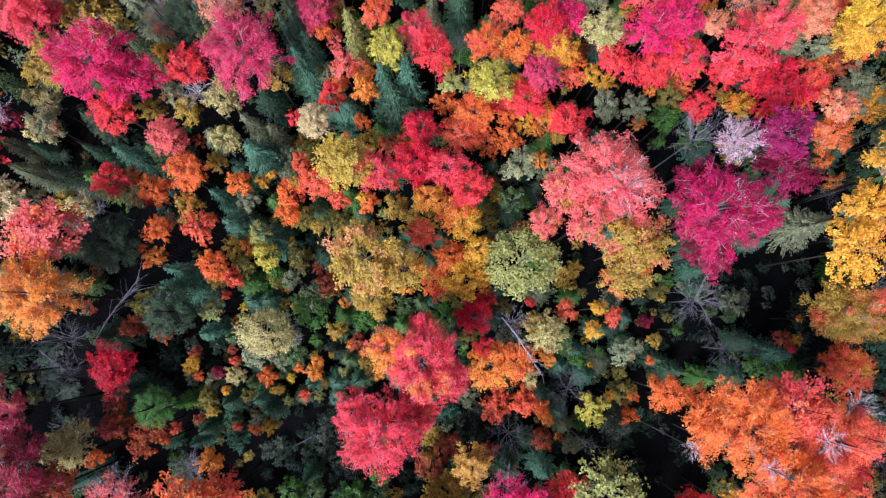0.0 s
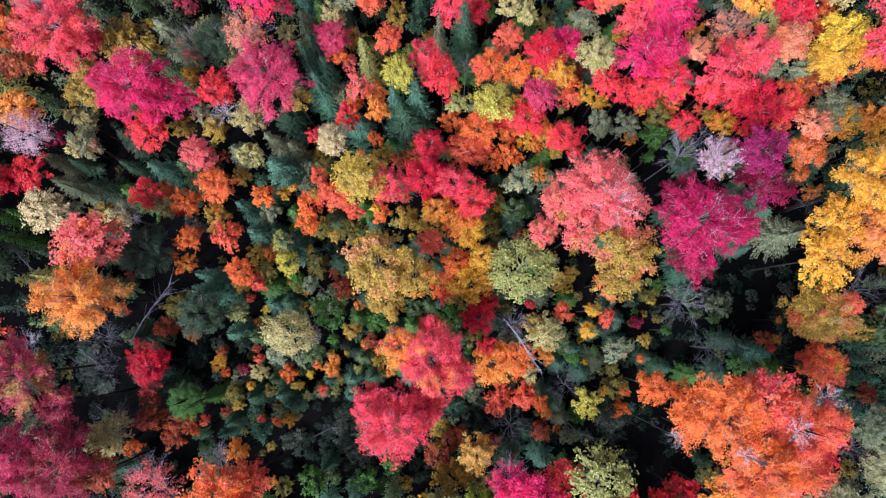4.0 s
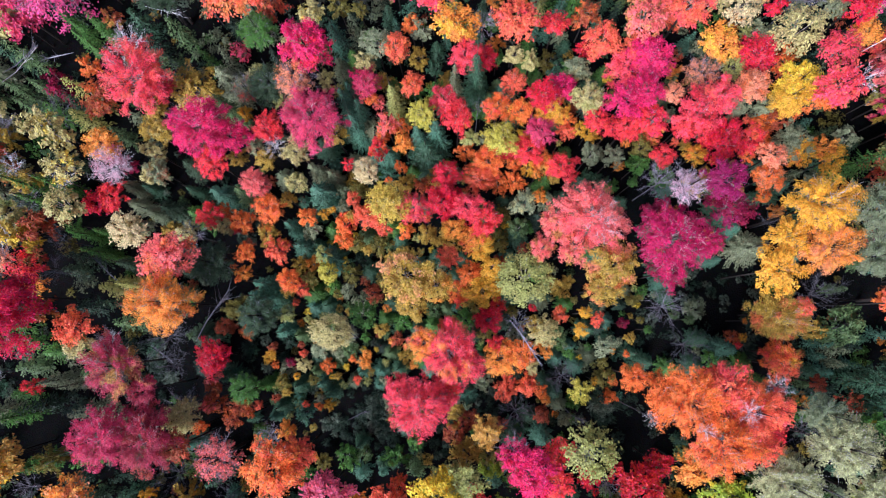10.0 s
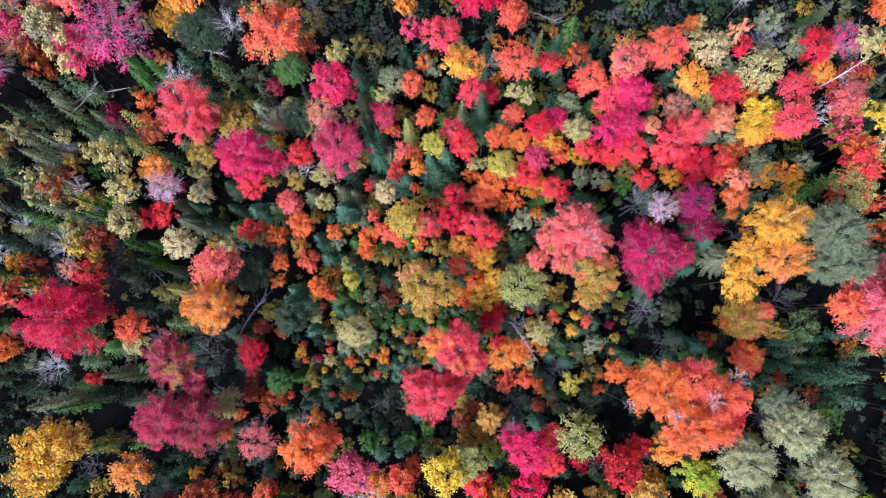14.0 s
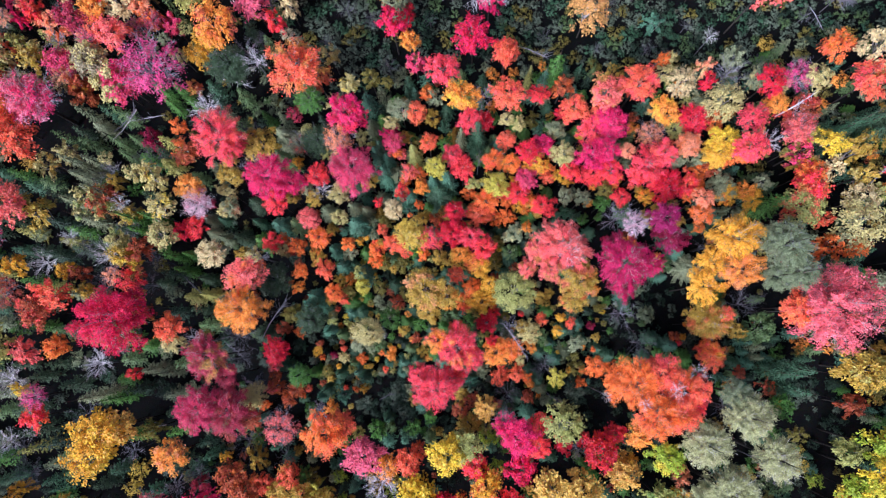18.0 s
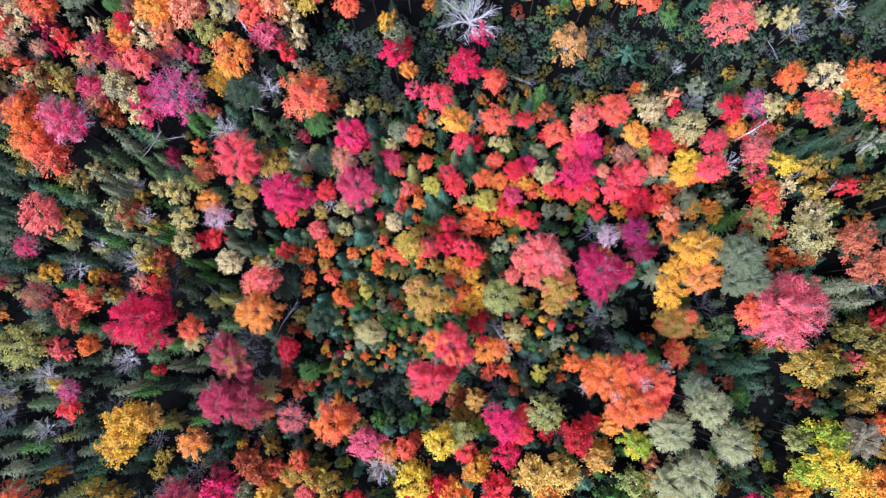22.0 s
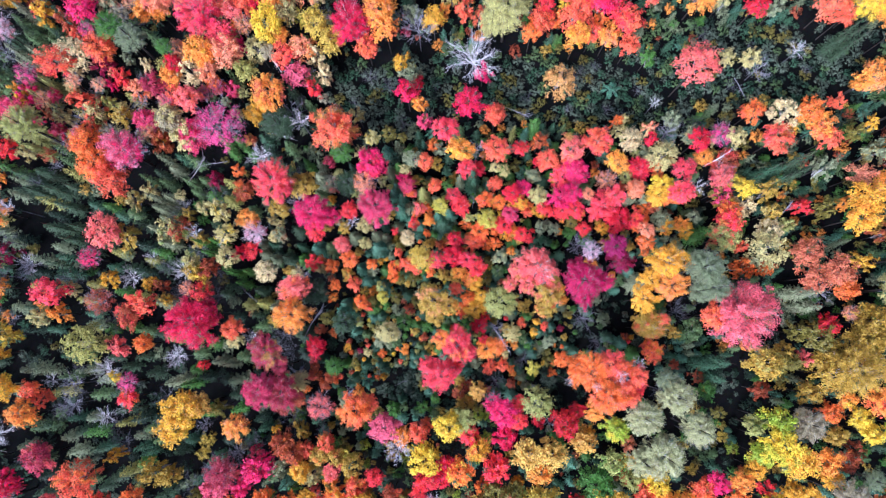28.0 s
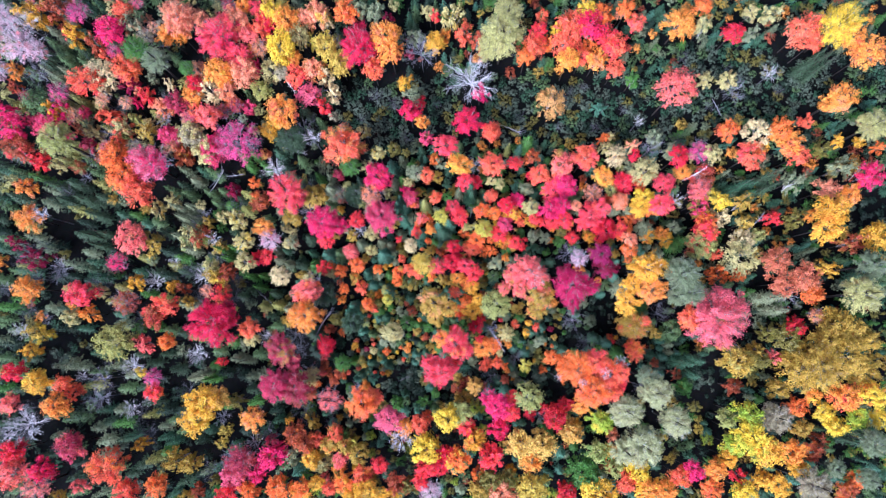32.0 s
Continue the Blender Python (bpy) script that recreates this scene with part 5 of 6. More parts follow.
maple(24.0, -2.5, 6.0, 1.41, "or+rd")
sapling(12.8, -2.6, 4.0, 0.35, "or")
sapling(-12.9, -2.6, 4.0, 0.42, "co")
sapling(-15.5, -2.6, 4.0, 0.49, "go")
sapling(-7.8, -2.6, 4.0, 0.49, "og")
sapling(8.3, -2.6, 4.0, 0.49, "gn")
sapling(-10.0, -2.6, 4.0, 0.63, "gg")
maple(46.7, -2.7, 7.7, 1.56, "yd")
maple(-19.4, -2.8, 7.0, 1.57, "cr")
sapling(41.2, -2.9, 6.2, 1.43, "ol")
maple(2.9, -2.9, 6.0, 1.51, "og+or")
sapling(-45.5, -2.9, 6.2, 1.45, "sa")
maple(0.3, -2.9, 11.0, 1.39, "pk")
sapling(-8.9, -3.0, 4.0, 0.35, "or")
sapling(-15.7, -3.0, 4.0, 0.63, "go+ol")
maple(-24.5, -3.1, 12.0, 2.33, "wr+ol")
maple(24.4, -3.2, 6.0, 1.58, "co+ye")
sapling(23.6, -3.3, 4.0, 0.42, "or")
sapling(-13.9, -3.3, 4.0, 0.52, "wi")
sapling(11.0, -3.3, 4.0, 0.56, "od")
maple(51.0, -3.3, 11.0, 2.40, "yd")
sapling(-8.0, -3.3, 4.0, 0.70, "og")
sapling(-15.1, -3.5, 4.0, 0.42, "or")
sapling(-12.9, -3.5, 4.0, 0.70, "ta")
sapling(-11.0, -3.6, 3.5, 0.71, "or")
sapling(43.1, -3.6, 7.0, 1.17, "sa")
sapling(5.3, -3.6, 5.0, 0.68, "ta")
bare_tree(-23.7, -3.7, 4.0, 1.23, "gk")
sapling(-9.5, -3.7, 3.5, 0.35, "ye")
spruce(16.6, -3.8, 4.0, 0.86, "gn")
sapling(-61.8, -3.9, 6.2, 1.46, "go+ol")
maple(11.9, -3.9, 10.0, 1.33, "or")
bare_tree(-37.9, -4.2, 6.0, 1.48, "wh")
sapling(-19.7, -4.2, 5.3, 0.85, "sa")
sapling(57.8, -4.2, 6.4, 1.57, "ol")
bare_tree(20.7, -4.3, 12.0, 0.85, "wh")
maple(45.0, -4.3, 7.9, 1.71, "yd")
bare_tree(7.7, -4.3, 5.0, 1.30, "gk")
maple(37.7, -4.3, 9.0, 2.46, "yd+li")
maple(17.2, -4.3, 12.5, 1.77, "co+pk")
maple(41.3, -4.3, 7.5, 1.40, "od")
sapling(-10.1, -4.4, 4.0, 0.42, "ol")
sapling(-13.4, -4.4, 4.0, 0.42, "go")
sapling(11.1, -4.4, 4.0, 1.05, "od")
spruce(-19.5, -4.4, 5.5, 0.84, "dg")
spruce(32.9, -4.4, 8.1, 1.16, "dg")
sapling(27.1, -4.7, 5.2, 0.72, "ru")
sapling(-8.5, -4.7, 4.0, 0.42, "co")
sapling(-6.4, -4.7, 4.0, 0.42, "gg")
sapling(10.3, -4.7, 4.0, 0.42, "go")
sapling(-12.0, -4.7, 4.0, 0.49, "od")
sapling(11.7, -4.7, 4.0, 0.49, "or")
spruce(30.9, -4.7, 9.5, 1.16, "dg")
sapling(-14.6, -4.7, 4.0, 0.56, "od+go")
maple(-4.7, -4.8, 10.0, 1.34, "pk")
maple(47.6, -4.8, 12.0, 3.20, "yd")
spruce(-32.8, -4.8, 6.0, 1.20, "gg")
maple(13.7, -4.9, 11.5, 1.81, "or")
sapling(5.0, -5.0, 5.0, 1.20, "co+or")
maple(-23.1, -5.0, 10.0, 1.36, "wr")
spruce(-11.5, -5.0, 4.0, 0.85, "bg")
maple(-1.6, -5.1, 10.0, 1.49, "pk+rd")
sapling(-14.5, -5.1, 4.0, 0.87, "od")
spruce(-31.2, -5.1, 6.0, 0.96, "gg")
spruce(-15.9, -5.1, 5.5, 0.83, "gn")
pine(-17.1, -5.2, 6.0, 1.40, "gn")
spruce(-13.4, -5.2, 4.0, 0.96, "dg")
sapling(-19.7, -5.3, 5.0, 0.85, "ru+or")
sapling(3.3, -5.3, 5.0, 1.09, "co")
sapling(8.8, -5.3, 6.0, 1.06, "yl")
sapling(-34.9, -5.3, 4.0, 0.76, "rd")
maple(15.0, -5.3, 13.0, 2.43, "or")
spruce(-10.9, -5.6, 4.0, 1.02, "dg")
sapling(6.1, -5.6, 4.0, 0.70, "or")
maple(45.4, -5.7, 10.0, 2.27, "yd")
maple(54.7, -5.7, 8.2, 1.92, "yd")
sapling(-14.2, -5.7, 4.0, 0.49, "ol")
maple(20.7, -5.8, 12.0, 1.57, "co+pk")
bare_tree(18.3, -5.8, 13.2, 0.82, "wh")
maple(-3.2, -5.9, 12.0, 2.40, "pk")
maple(19.3, -6.0, 12.5, 2.10, "co+or")
sapling(11.5, -6.0, 3.5, 0.78, "or")
sapling(40.4, -6.0, 5.8, 1.19, "od")
sapling(-15.0, -6.1, 4.0, 0.42, "ru")
sapling(6.4, -6.2, 4.0, 0.42, "og")
sapling(-11.4, -6.2, 4.0, 0.52, "gg")
pine(24.5, -6.3, 11.0, 1.64, "gp")
spruce(32.0, -6.4, 8.7, 1.16, "dg")
sapling(-19.7, -6.4, 5.0, 1.09, "ru+or")
bare_tree(-21.7, -6.5, 6.0, 1.39, "gy")
bare_tree(12.6, -6.5, 11.0, 0.60, "wh")
sapling(-12.6, -6.6, 4.0, 0.35, "co")
sapling(-20.1, -6.6, 5.0, 0.74, "sa")
sapling(-17.6, -6.6, 5.0, 1.02, "ru+or")
sapling(-10.8, -6.7, 3.5, 0.53, "go")
sapling(-11.5, -6.7, 4.0, 0.41, "or")
sapling(-16.4, -6.7, 4.0, 0.48, "co+ru")
sapling(-46.0, -6.9, 5.3, 0.81, "ye")
maple(-63.2, -6.9, 8.0, 1.74, "cr")
fallen_trunk(8.1, -7.0, 2.5, 9.8, -8.0, 2.5, "gk")
bare_tree(4.0, -7.0, 5.0, 1.43, "gk")
bare_tree(15.3, -7.0, 13.4, 0.62, "wh")
round_tree(-21.1, -7.1, 7.0, 1.19, "ta")
bare_tree(-54.2, -7.4, 6.0, 0.96, "wh")
thin_tree(-43.4, -7.4, 7.6, 1.58, "vg")
spruce(-37.7, -7.4, 8.5, 1.40, "gg")
maple(-21.7, -7.4, 7.0, 1.29, "ta")
maple(20.5, -7.4, 11.0, 1.37, "rd+co")
sapling(-17.0, -7.4, 4.0, 0.41, "or")
bare_tree(24.3, -7.7, 9.0, 1.34, "gy")
spruce(-36.2, -7.7, 7.3, 1.18, "gn")
sapling(-18.5, -7.7, 4.0, 1.00, "ru+or")
bare_tree(-50.9, -7.8, 7.0, 1.59, "gy")
fallen_trunk(-9.3, -7.9, 3, -7.9, -7.2, 3, "gk")
sapling(37.8, -7.9, 6.2, 1.42, "ru")
sapling(30.9, -7.9, 5.2, 0.71, "yl")
maple(-59.3, -8.0, 9.0, 2.11, "go+ye")
maple(17.0, -8.0, 13.0, 2.50, "or+co")
maple(-25.2, -8.0, 12.0, 2.09, "mr")
sapling(30.8, -8.0, 6.2, 1.42, "gn")
maple(1.6, -8.1, 8.0, 1.31, "gt")
maple(43.2, -8.1, 7.9, 1.70, "yd")
maple(19.3, -8.2, 12.0, 1.69, "co+pk")
sapling(-20.7, -8.2, 5.2, 0.74, "or")
pine(25.3, -8.3, 12.0, 2.54, "gt2")
maple(-22.7, -8.4, 11.0, 2.44, "wr+ru")
sapling(-13.8, -8.4, 5.5, 0.97, "og")
maple(-56.1, -8.4, 7.5, 1.42, "co+or")
maple(54.9, -8.5, 10.0, 2.10, "ye+or")
sapling(-0.7, -8.6, 5.8, 1.20, "ru+ol")
sapling(-13.9, -8.8, 4.0, 0.52, "go")
bare_tree(-15.2, -8.8, 5.0, 1.08, "gy")
maple(47.9, -8.8, 7.5, 1.39, "og+ye")
maple(51.1, -8.9, 10.0, 2.10, "og+rd")
bare_tree(-15.3, -9.1, 5.0, 0.94, "gy")
maple(-21.0, -9.1, 9.0, 1.28, "ru+co")
spruce(3.9, -9.2, 5.0, 1.16, "dg")
spruce(6.2, -9.2, 5.0, 1.00, "bg")
round_tree(9.0, -9.3, 9.0, 1.71, "li")
thin_tree(3.6, -9.4, 9.0, 1.58, "mk")
sapling(-55.4, -9.5, 5.8, 1.21, "co")
maple(-43.5, -9.5, 7.0, 1.59, "rd+or")
maple(6.9, -9.6, 7.1, 1.16, "rd+co")
maple(-12.3, -9.7, 8.0, 1.39, "co+ru")
spruce(-22.0, -9.8, 5.5, 0.82, "bg")
sapling(-15.6, -9.9, 5.0, 0.84, "gg")
sapling(0.0, -9.9, 6.2, 1.43, "ol")
maple(-33.2, -9.9, 10.0, 1.71, "gt")
thin_tree(-18.4, -10.2, 8.0, 2.10, "sa")
sapling(1.7, -10.2, 5.4, 0.86, "od")
maple(-35.0, -10.2, 11.0, 2.45, "go+ye")
maple(45.5, -10.4, 7.7, 1.54, "or")
bare_tree(-51.1, -10.4, 7.0, 1.75, "gy")
maple(-13.7, -10.4, 10.0, 2.06, "or+co")
maple(14.1, -10.5, 7.1, 1.15, "dr")
maple(4.6, -10.5, 10.0, 2.21, "mk")
maple(15.9, -10.5, 9.0, 1.16, "og")
sapling(32.4, -10.7, 5.5, 0.94, "od")
sapling(-32.0, -10.7, 5.8, 1.21, "od")
pine(21.4, -10.8, 12.0, 2.44, "gt2")
maple(37.1, -11.0, 12.0, 1.98, "lm+ye")
maple(49.2, -11.1, 7.7, 1.54, "ye+od")
maple(-63.5, -11.2, 7.5, 1.42, "sa+co")
maple(-56.2, -11.4, 9.0, 1.86, "og+or")
spruce(-34.4, -11.5, 6.0, 1.19, "gn")
sapling(11.6, -11.5, 5.5, 0.95, "dr")
maple(-0.5, -11.6, 9.0, 2.03, "li")
pine(41.8, -11.6, 10.0, 2.40, "gt3")
maple(6.6, -11.7, 8.0, 1.37, "rd+co")
maple(56.7, -11.7, 7.7, 1.53, "ye")
maple(53.7, -11.8, 7.7, 1.53, "lm+ye")
maple(12.5, -11.9, 9.0, 1.92, "dr")
sapling(9.5, -11.9, 5.8, 1.18, "cr")
maple(36.2, -12.1, 7.7, 1.54, "li")
pine(28.1, -12.2, 11.0, 2.34, "gt2")
maple(-2.0, -12.3, 10.0, 1.99, "ye")
bare_tree(10.8, -12.3, 6.0, 1.03, "gy")
maple(18.6, -12.5, 9.0, 1.69, "lm+ye")
maple(-10.2, -12.6, 9.0, 1.94, "ms")
sapling(-5.0, -12.6, 5.5, 0.96, "co+or")
maple(-36.1, -12.6, 10.0, 2.26, "go+ye")
maple(-28.7, -12.7, 9.0, 1.59, "og+pe")
maple(50.5, -12.9, 7.9, 1.68, "ye")
bare_tree(28.5, -13.2, 9.0, 1.54, "gy")
sapling(-24.5, -13.3, 5.0, 0.58, "go")
sapling(-21.1, -13.4, 5.8, 1.20, "ol")
maple(46.1, -13.4, 7.5, 1.38, "ol")
spruce(54.7, -13.5, 8.1, 1.00, "pd")
maple(-6.0, -13.5, 7.5, 1.39, "co")
maple(36.9, -13.5, 13.0, 2.39, "ye+lm")
sapling(15.6, -13.5, 5.5, 0.94, "go")
maple(0.5, -13.5, 7.5, 1.40, "rd")
spruce(53.0, -13.7, 9.5, 1.00, "pd")
maple(5.1, -13.8, 8.0, 1.54, "mc")
maple(-7.9, -13.8, 7.1, 1.16, "og")
maple(14.9, -14.2, 7.0, 1.71, "gt")
bare_tree(-61.2, -14.3, 8.0, 2.59, "wh")
pine(54.0, -14.6, 10.6, 2.07, "gp")
sapling(20.9, -14.7, 5.8, 1.18, "pe")
maple(-17.6, -14.8, 7.3, 1.25, "co+ol")
maple(-23.2, -14.9, 7.7, 1.55, "ru+or")
sapling(49.2, -15.1, 5.8, 1.17, "ru")
bare_tree(-8.4, -15.1, 8.0, 1.70, "wh")
spruce(53.9, -15.2, 8.7, 1.00, "pd")
sapling(-15.7, -15.2, 5.5, 0.95, "od")
sapling(-16.5, -15.2, 5.5, 0.95, "gn")
pine(23.6, -15.2, 12.0, 3.09, "gt2")
maple(1.6, -15.4, 7.9, 1.70, "go+co")
maple(7.7, -15.5, 9.0, 1.90, "yt")
maple(36.8, -15.7, 7.7, 1.53, "lm+ye")
maple(-20.1, -15.7, 7.0, 1.09, "co")
maple(10.7, -15.8, 9.0, 1.90, "yt")
maple(39.9, -15.8, 11.0, 2.44, "yg+lm")
maple(-21.6, -16.0, 7.9, 1.70, "ru+or")
pine(21.2, -16.0, 11.0, 2.07, "gt2")
sapling(-26.8, -16.1, 5.5, 0.95, "wr")
maple(44.5, -16.3, 8.2, 1.90, "og")
sapling(-15.2, -16.3, 5.8, 1.18, "yl")
maple(47.4, -16.3, 7.5, 1.37, "ru+or")
maple(-4.9, -16.4, 9.0, 1.90, "ye")
maple(-16.2, -16.4, 7.3, 1.24, "ol+co")
maple(-18.5, -16.4, 7.3, 1.24, "ol+or")
maple(18.4, -16.6, 8.2, 1.91, "li+gn")
sapling(-45.1, -16.6, 5.8, 1.19, "go")
maple(-54.4, -16.8, 8.0, 2.03, "wr+sa")
sapling(20.8, -16.9, 6.2, 1.40, "go")
spruce(13.6, -17.2, 7.4, 1.12, "bg")
maple(-2.2, -17.3, 7.5, 1.39, "cr")
maple(36.2, -17.4, 7.5, 1.38, "yg")
maple(3.9, -17.4, 9.0, 1.90, "rd")
sapling(-23.5, -17.5, 6.2, 1.42, "gg+ta")
sapling(-19.2, -17.5, 5.5, 0.95, "ol")
sapling(-21.6, -17.6, 5.3, 0.79, "ol")
round_tree(-14.3, -17.6, 7.0, 1.56, "ol")
maple(-62.1, -17.6, 8.2, 1.94, "cr+rd")
maple(-25.9, -17.8, 9.0, 1.99, "mk")
maple(-0.6, -18.0, 8.0, 1.92, "or+ye")
pine(48.9, -18.0, 9.9, 1.48, "gp")
maple(-20.7, -18.1, 7.7, 1.55, "go")
maple(9.3, -18.2, 7.9, 1.68, "og+yt")
thin_tree(-30.5, -18.2, 9.0, 2.53, "wr+sa")
maple(-16.9, -18.3, 7.1, 1.16, "sa")
sapling(20.0, -18.5, 5.8, 1.17, "ru")
maple(45.3, -18.5, 7.7, 1.52, "go")
sapling(-18.0, -18.7, 5.3, 0.79, "ol")
maple(34.4, -18.7, 7.7, 1.52, "og")
sapling(-23.5, -18.7, 5.5, 0.95, "gg")
sapling(-39.8, -18.7, 6.9, 1.96, "ol")
maple(30.9, -18.8, 9.0, 1.35, "mg")
maple(23.8, -18.8, 8.0, 2.14, "ye")
maple(-2.8, -18.8, 7.5, 1.39, "cr")
maple(20.8, -18.9, 7.5, 1.38, "li")
sapling(-19.4, -18.9, 6.4, 1.57, "ta+gg")
maple(-11.4, -18.9, 7.5, 1.39, "rd")
maple(-48.2, -19.0, 10.0, 2.74, "co+og")
maple(-4.9, -19.1, 8.0, 1.53, "rd+pk")
maple(-30.4, -19.1, 8.0, 2.01, "wr+sa")
sapling(-38.0, -19.3, 6.4, 1.57, "ol")
pine(53.1, -19.3, 10.1, 1.62, "gp")
sapling(6.8, -19.5, 5.5, 0.94, "go")
maple(16.4, -19.5, 7.0, 2.32, "gn")
sapling(-17.1, -19.7, 5.8, 1.18, "og")
sapling(-14.8, -19.7, 5.5, 0.94, "ye")
maple(29.4, -19.8, 8.0, 1.67, "co+or")
spruce(-22.5, -19.8, 9.3, 1.49, "bg")
sapling(-20.4, -19.8, 5.3, 0.79, "ta")
maple(53.2, -19.9, 7.5, 1.37, "or")
pine(45.9, -20.0, 11.0, 2.49, "gt3")
maple(40.4, -20.1, 7.7, 1.52, "go")
maple(-13.7, -20.1, 7.5, 1.39, "co+og")
sapling(38.1, -20.1, 5.8, 1.16, "rd")
sapling(2.1, -20.2, 5.8, 1.17, "or")
maple(-58.0, -20.2, 7.9, 1.71, "mc")
maple(-28.1, -20.3, 7.5, 1.39, "mg")
maple(-31.4, -20.4, 8.2, 1.92, "ms")
maple(17.7, -20.4, 7.7, 1.53, "gn")
maple(-61.6, -20.4, 8.6, 2.16, "sa+co")
maple(3.9, -20.5, 8.2, 1.91, "od")
sapling(-17.1, -20.5, 5.5, 0.94, "od")
maple(6.3, -20.6, 7.5, 1.38, "od")
sapling(-21.9, -20.6, 5.5, 0.94, "gn")
maple(22.2, -20.7, 7.7, 1.52, "co")
maple(42.5, -20.7, 7.9, 1.67, "go")
sapling(-19.1, -21.0, 5.3, 0.79, "sa")
maple(-9.1, -21.1, 7.7, 1.53, "ru+co")
maple(-5.6, -21.1, 7.3, 1.23, "rd")
sapling(-12.4, -21.2, 5.7, 1.10, "od")
maple(-16.0, -21.2, 7.6, 1.46, "or+ye")
maple(33.5, -21.2, 7.9, 1.67, "or+co")
maple(25.1, -21.3, 8.2, 1.89, "og+ye")
maple(-20.0, -21.4, 7.0, 1.08, "go")
maple(51.5, -21.4, 7.7, 1.51, "ru+or")
sapling(-25.0, -21.4, 5.5, 0.94, "gn")
sapling(-34.5, -21.5, 5.5, 0.95, "od")
maple(38.0, -21.6, 7.7, 1.52, "ye+go")
maple(9.3, -21.6, 8.0, 2.52, "yo")
maple(27.5, -21.7, 7.7, 1.52, "og")
maple(-41.9, -21.9, 7.9, 1.70, "or+ru")
maple(13.9, -21.9, 7.7, 1.52, "dr")
sapling(-7.6, -21.9, 6.4, 1.56, "od")
maple(-25.1, -22.0, 8.2, 1.91, "or")
maple(2.4, -22.0, 7.7, 1.53, "ol")
maple(-18.2, -22.1, 7.0, 1.08, "co")
maple(-12.8, -22.1, 8.6, 2.13, "go+ol")
thin_tree(-58.5, -22.2, 8.5, 2.47, "sa+ru")
maple(18.4, -22.2, 8.0, 2.52, "go+ye")
thin_tree(-4.3, -22.3, 8.0, 1.91, "lv")
maple(5.5, -22.3, 8.2, 1.90, "pe+co")
maple(-22.1, -22.4, 7.7, 1.54, "or+go")
maple(-29.1, -22.5, 7.7, 1.54, "or")
sapling(-53.5, -22.5, 5.7, 1.11, "sa")
maple(-46.0, -22.8, 8.2, 1.92, "co+rd")
maple(-32.2, -22.9, 7.7, 1.54, "rd")
maple(-9.8, -23.0, 7.7, 1.53, "go")
sapling(-36.8, -23.0, 5.7, 1.10, "ru")
maple(-15.2, -23.2, 7.5, 1.38, "go")
sapling(-38.3, -23.8, 5.7, 1.10, "ol")
sapling(-56.6, -24.1, 5.7, 1.10, "ol")

thin_tree(-69.0, 45.6, 9.0, 2.60, "lv")
thin_tree(-64.2, 40.4, 8.5, 2.20, "lv+sa")
thin_tree(-70.5, 37.6, 8.0, 2.40, "lv")
bare_tree(-66.0, 44.6, 8.5, 2.10, "lv")
bare_tree(-63.6, 37.2, 8.0, 1.80, "gy")
thin_tree(-60.2, 34.0, 8.0, 1.90, "vg+gt3")


# ---------------------------------------------------------------- understorey
fill = random.Random(21)


CELLS = {}


def note(x, y, r):
    CELLS.setdefault((int(x // 5), int(y // 5)), []).append((x, y, r))


for spot in PLACED:
    note(*spot)


def free(x, y, keep):
    """Whether a new tree at x, y would stand clear of those placed so far."""
    i, j = int(x // 5), int(y // 5)
    return all((x - a) ** 2 + (y - b) ** 2 > (keep + 0.55 * r) ** 2 for u in (i - 1, i, i + 1) for w in (j - 1, j, j + 1) for a, b, r in CELLS.get((u, w), ()))


def clearing(x, y):
    """The low scrub of the open strip to the north."""
    if -19 < x < -8:
        return 25 < y < 38
    if x < 33:
        return x >= -8 and 28 < y < 39.5
    return 31.5 < y < 44 if x < 56 else x < 67 and 36 < y < 43


HOLLOWS = [(22.9, 0.9, 4.2), (19.7, 3.0, 2.0), (26.0, -2.0, 2.2), (-1.6, -9.4, 2.2), (-27.0, -5.2, 2.6), (15.7, -1.3, 2.2), (-8.3, -7.2, 2.2),
           (-17.1, -2.1, 2.0), (3.6, -5.0, 2.0), (13.9, -8.7, 2.4), (36.5, -9.6, 4.0), (60.9, 18.2, 3.5),
           (-10.4, -9.0, 1.8), (-12.7, -5.2, 1.0), (1.8, -6.9, 1.5), (11.4, -7.9, 1.6), (-26.1, -3.7, 1.6), (-18.8, 7.8, 1.3), (-27.5, 11.2, 1.5), (8.0, -4.8, 1.2), (-7.9, -7.9, 1.3), (23.8, -1.4, 2.0), (-6.5, -9.3, 1.5), (-21.0, -17.2, 1.8), (35.2, -6.3, 2.5), (41.1, -1.4, 2.0), (-55.5, -9.6, 2.0), (-60.9, -5.6, 2.0), (-39.8, -5.4, 1.5)]


def hollow(x, y):
    """Dark gaps where hardly anything grows below the crowns."""
    return any((x - a) ** 2 + (y - b) ** 2 < r * r for a, b, r in HOLLOWS)


def joined(name, items, material, label):
    """Many small trees as one thicket."""
    vs, fs, n = [], [], 0
    for me, x, y, z, r, tall, spin in items:
        v = np.empty(len(me.vertices) * 3)
        me.vertices.foreach_get("co", v)
        v = v.reshape(-1, 3)
        c, s = math.cos(spin), math.sin(spin)
        vs.append(np.stack([(v[:, 0] * c - v[:, 1] * s) * r + x, (v[:, 0] * s + v[:, 1] * c) * r + y, v[:, 2] * tall + z], axis=1))
        fs.append(np.arange(len(v)).reshape(-1, 4) + n)
        n += len(v)
    me = mesh_of(name, np.concatenate(vs), np.concatenate(fs))
    me.materials.append(material)
    tagged(new(name, me), label, "thicket", kind="stuff")


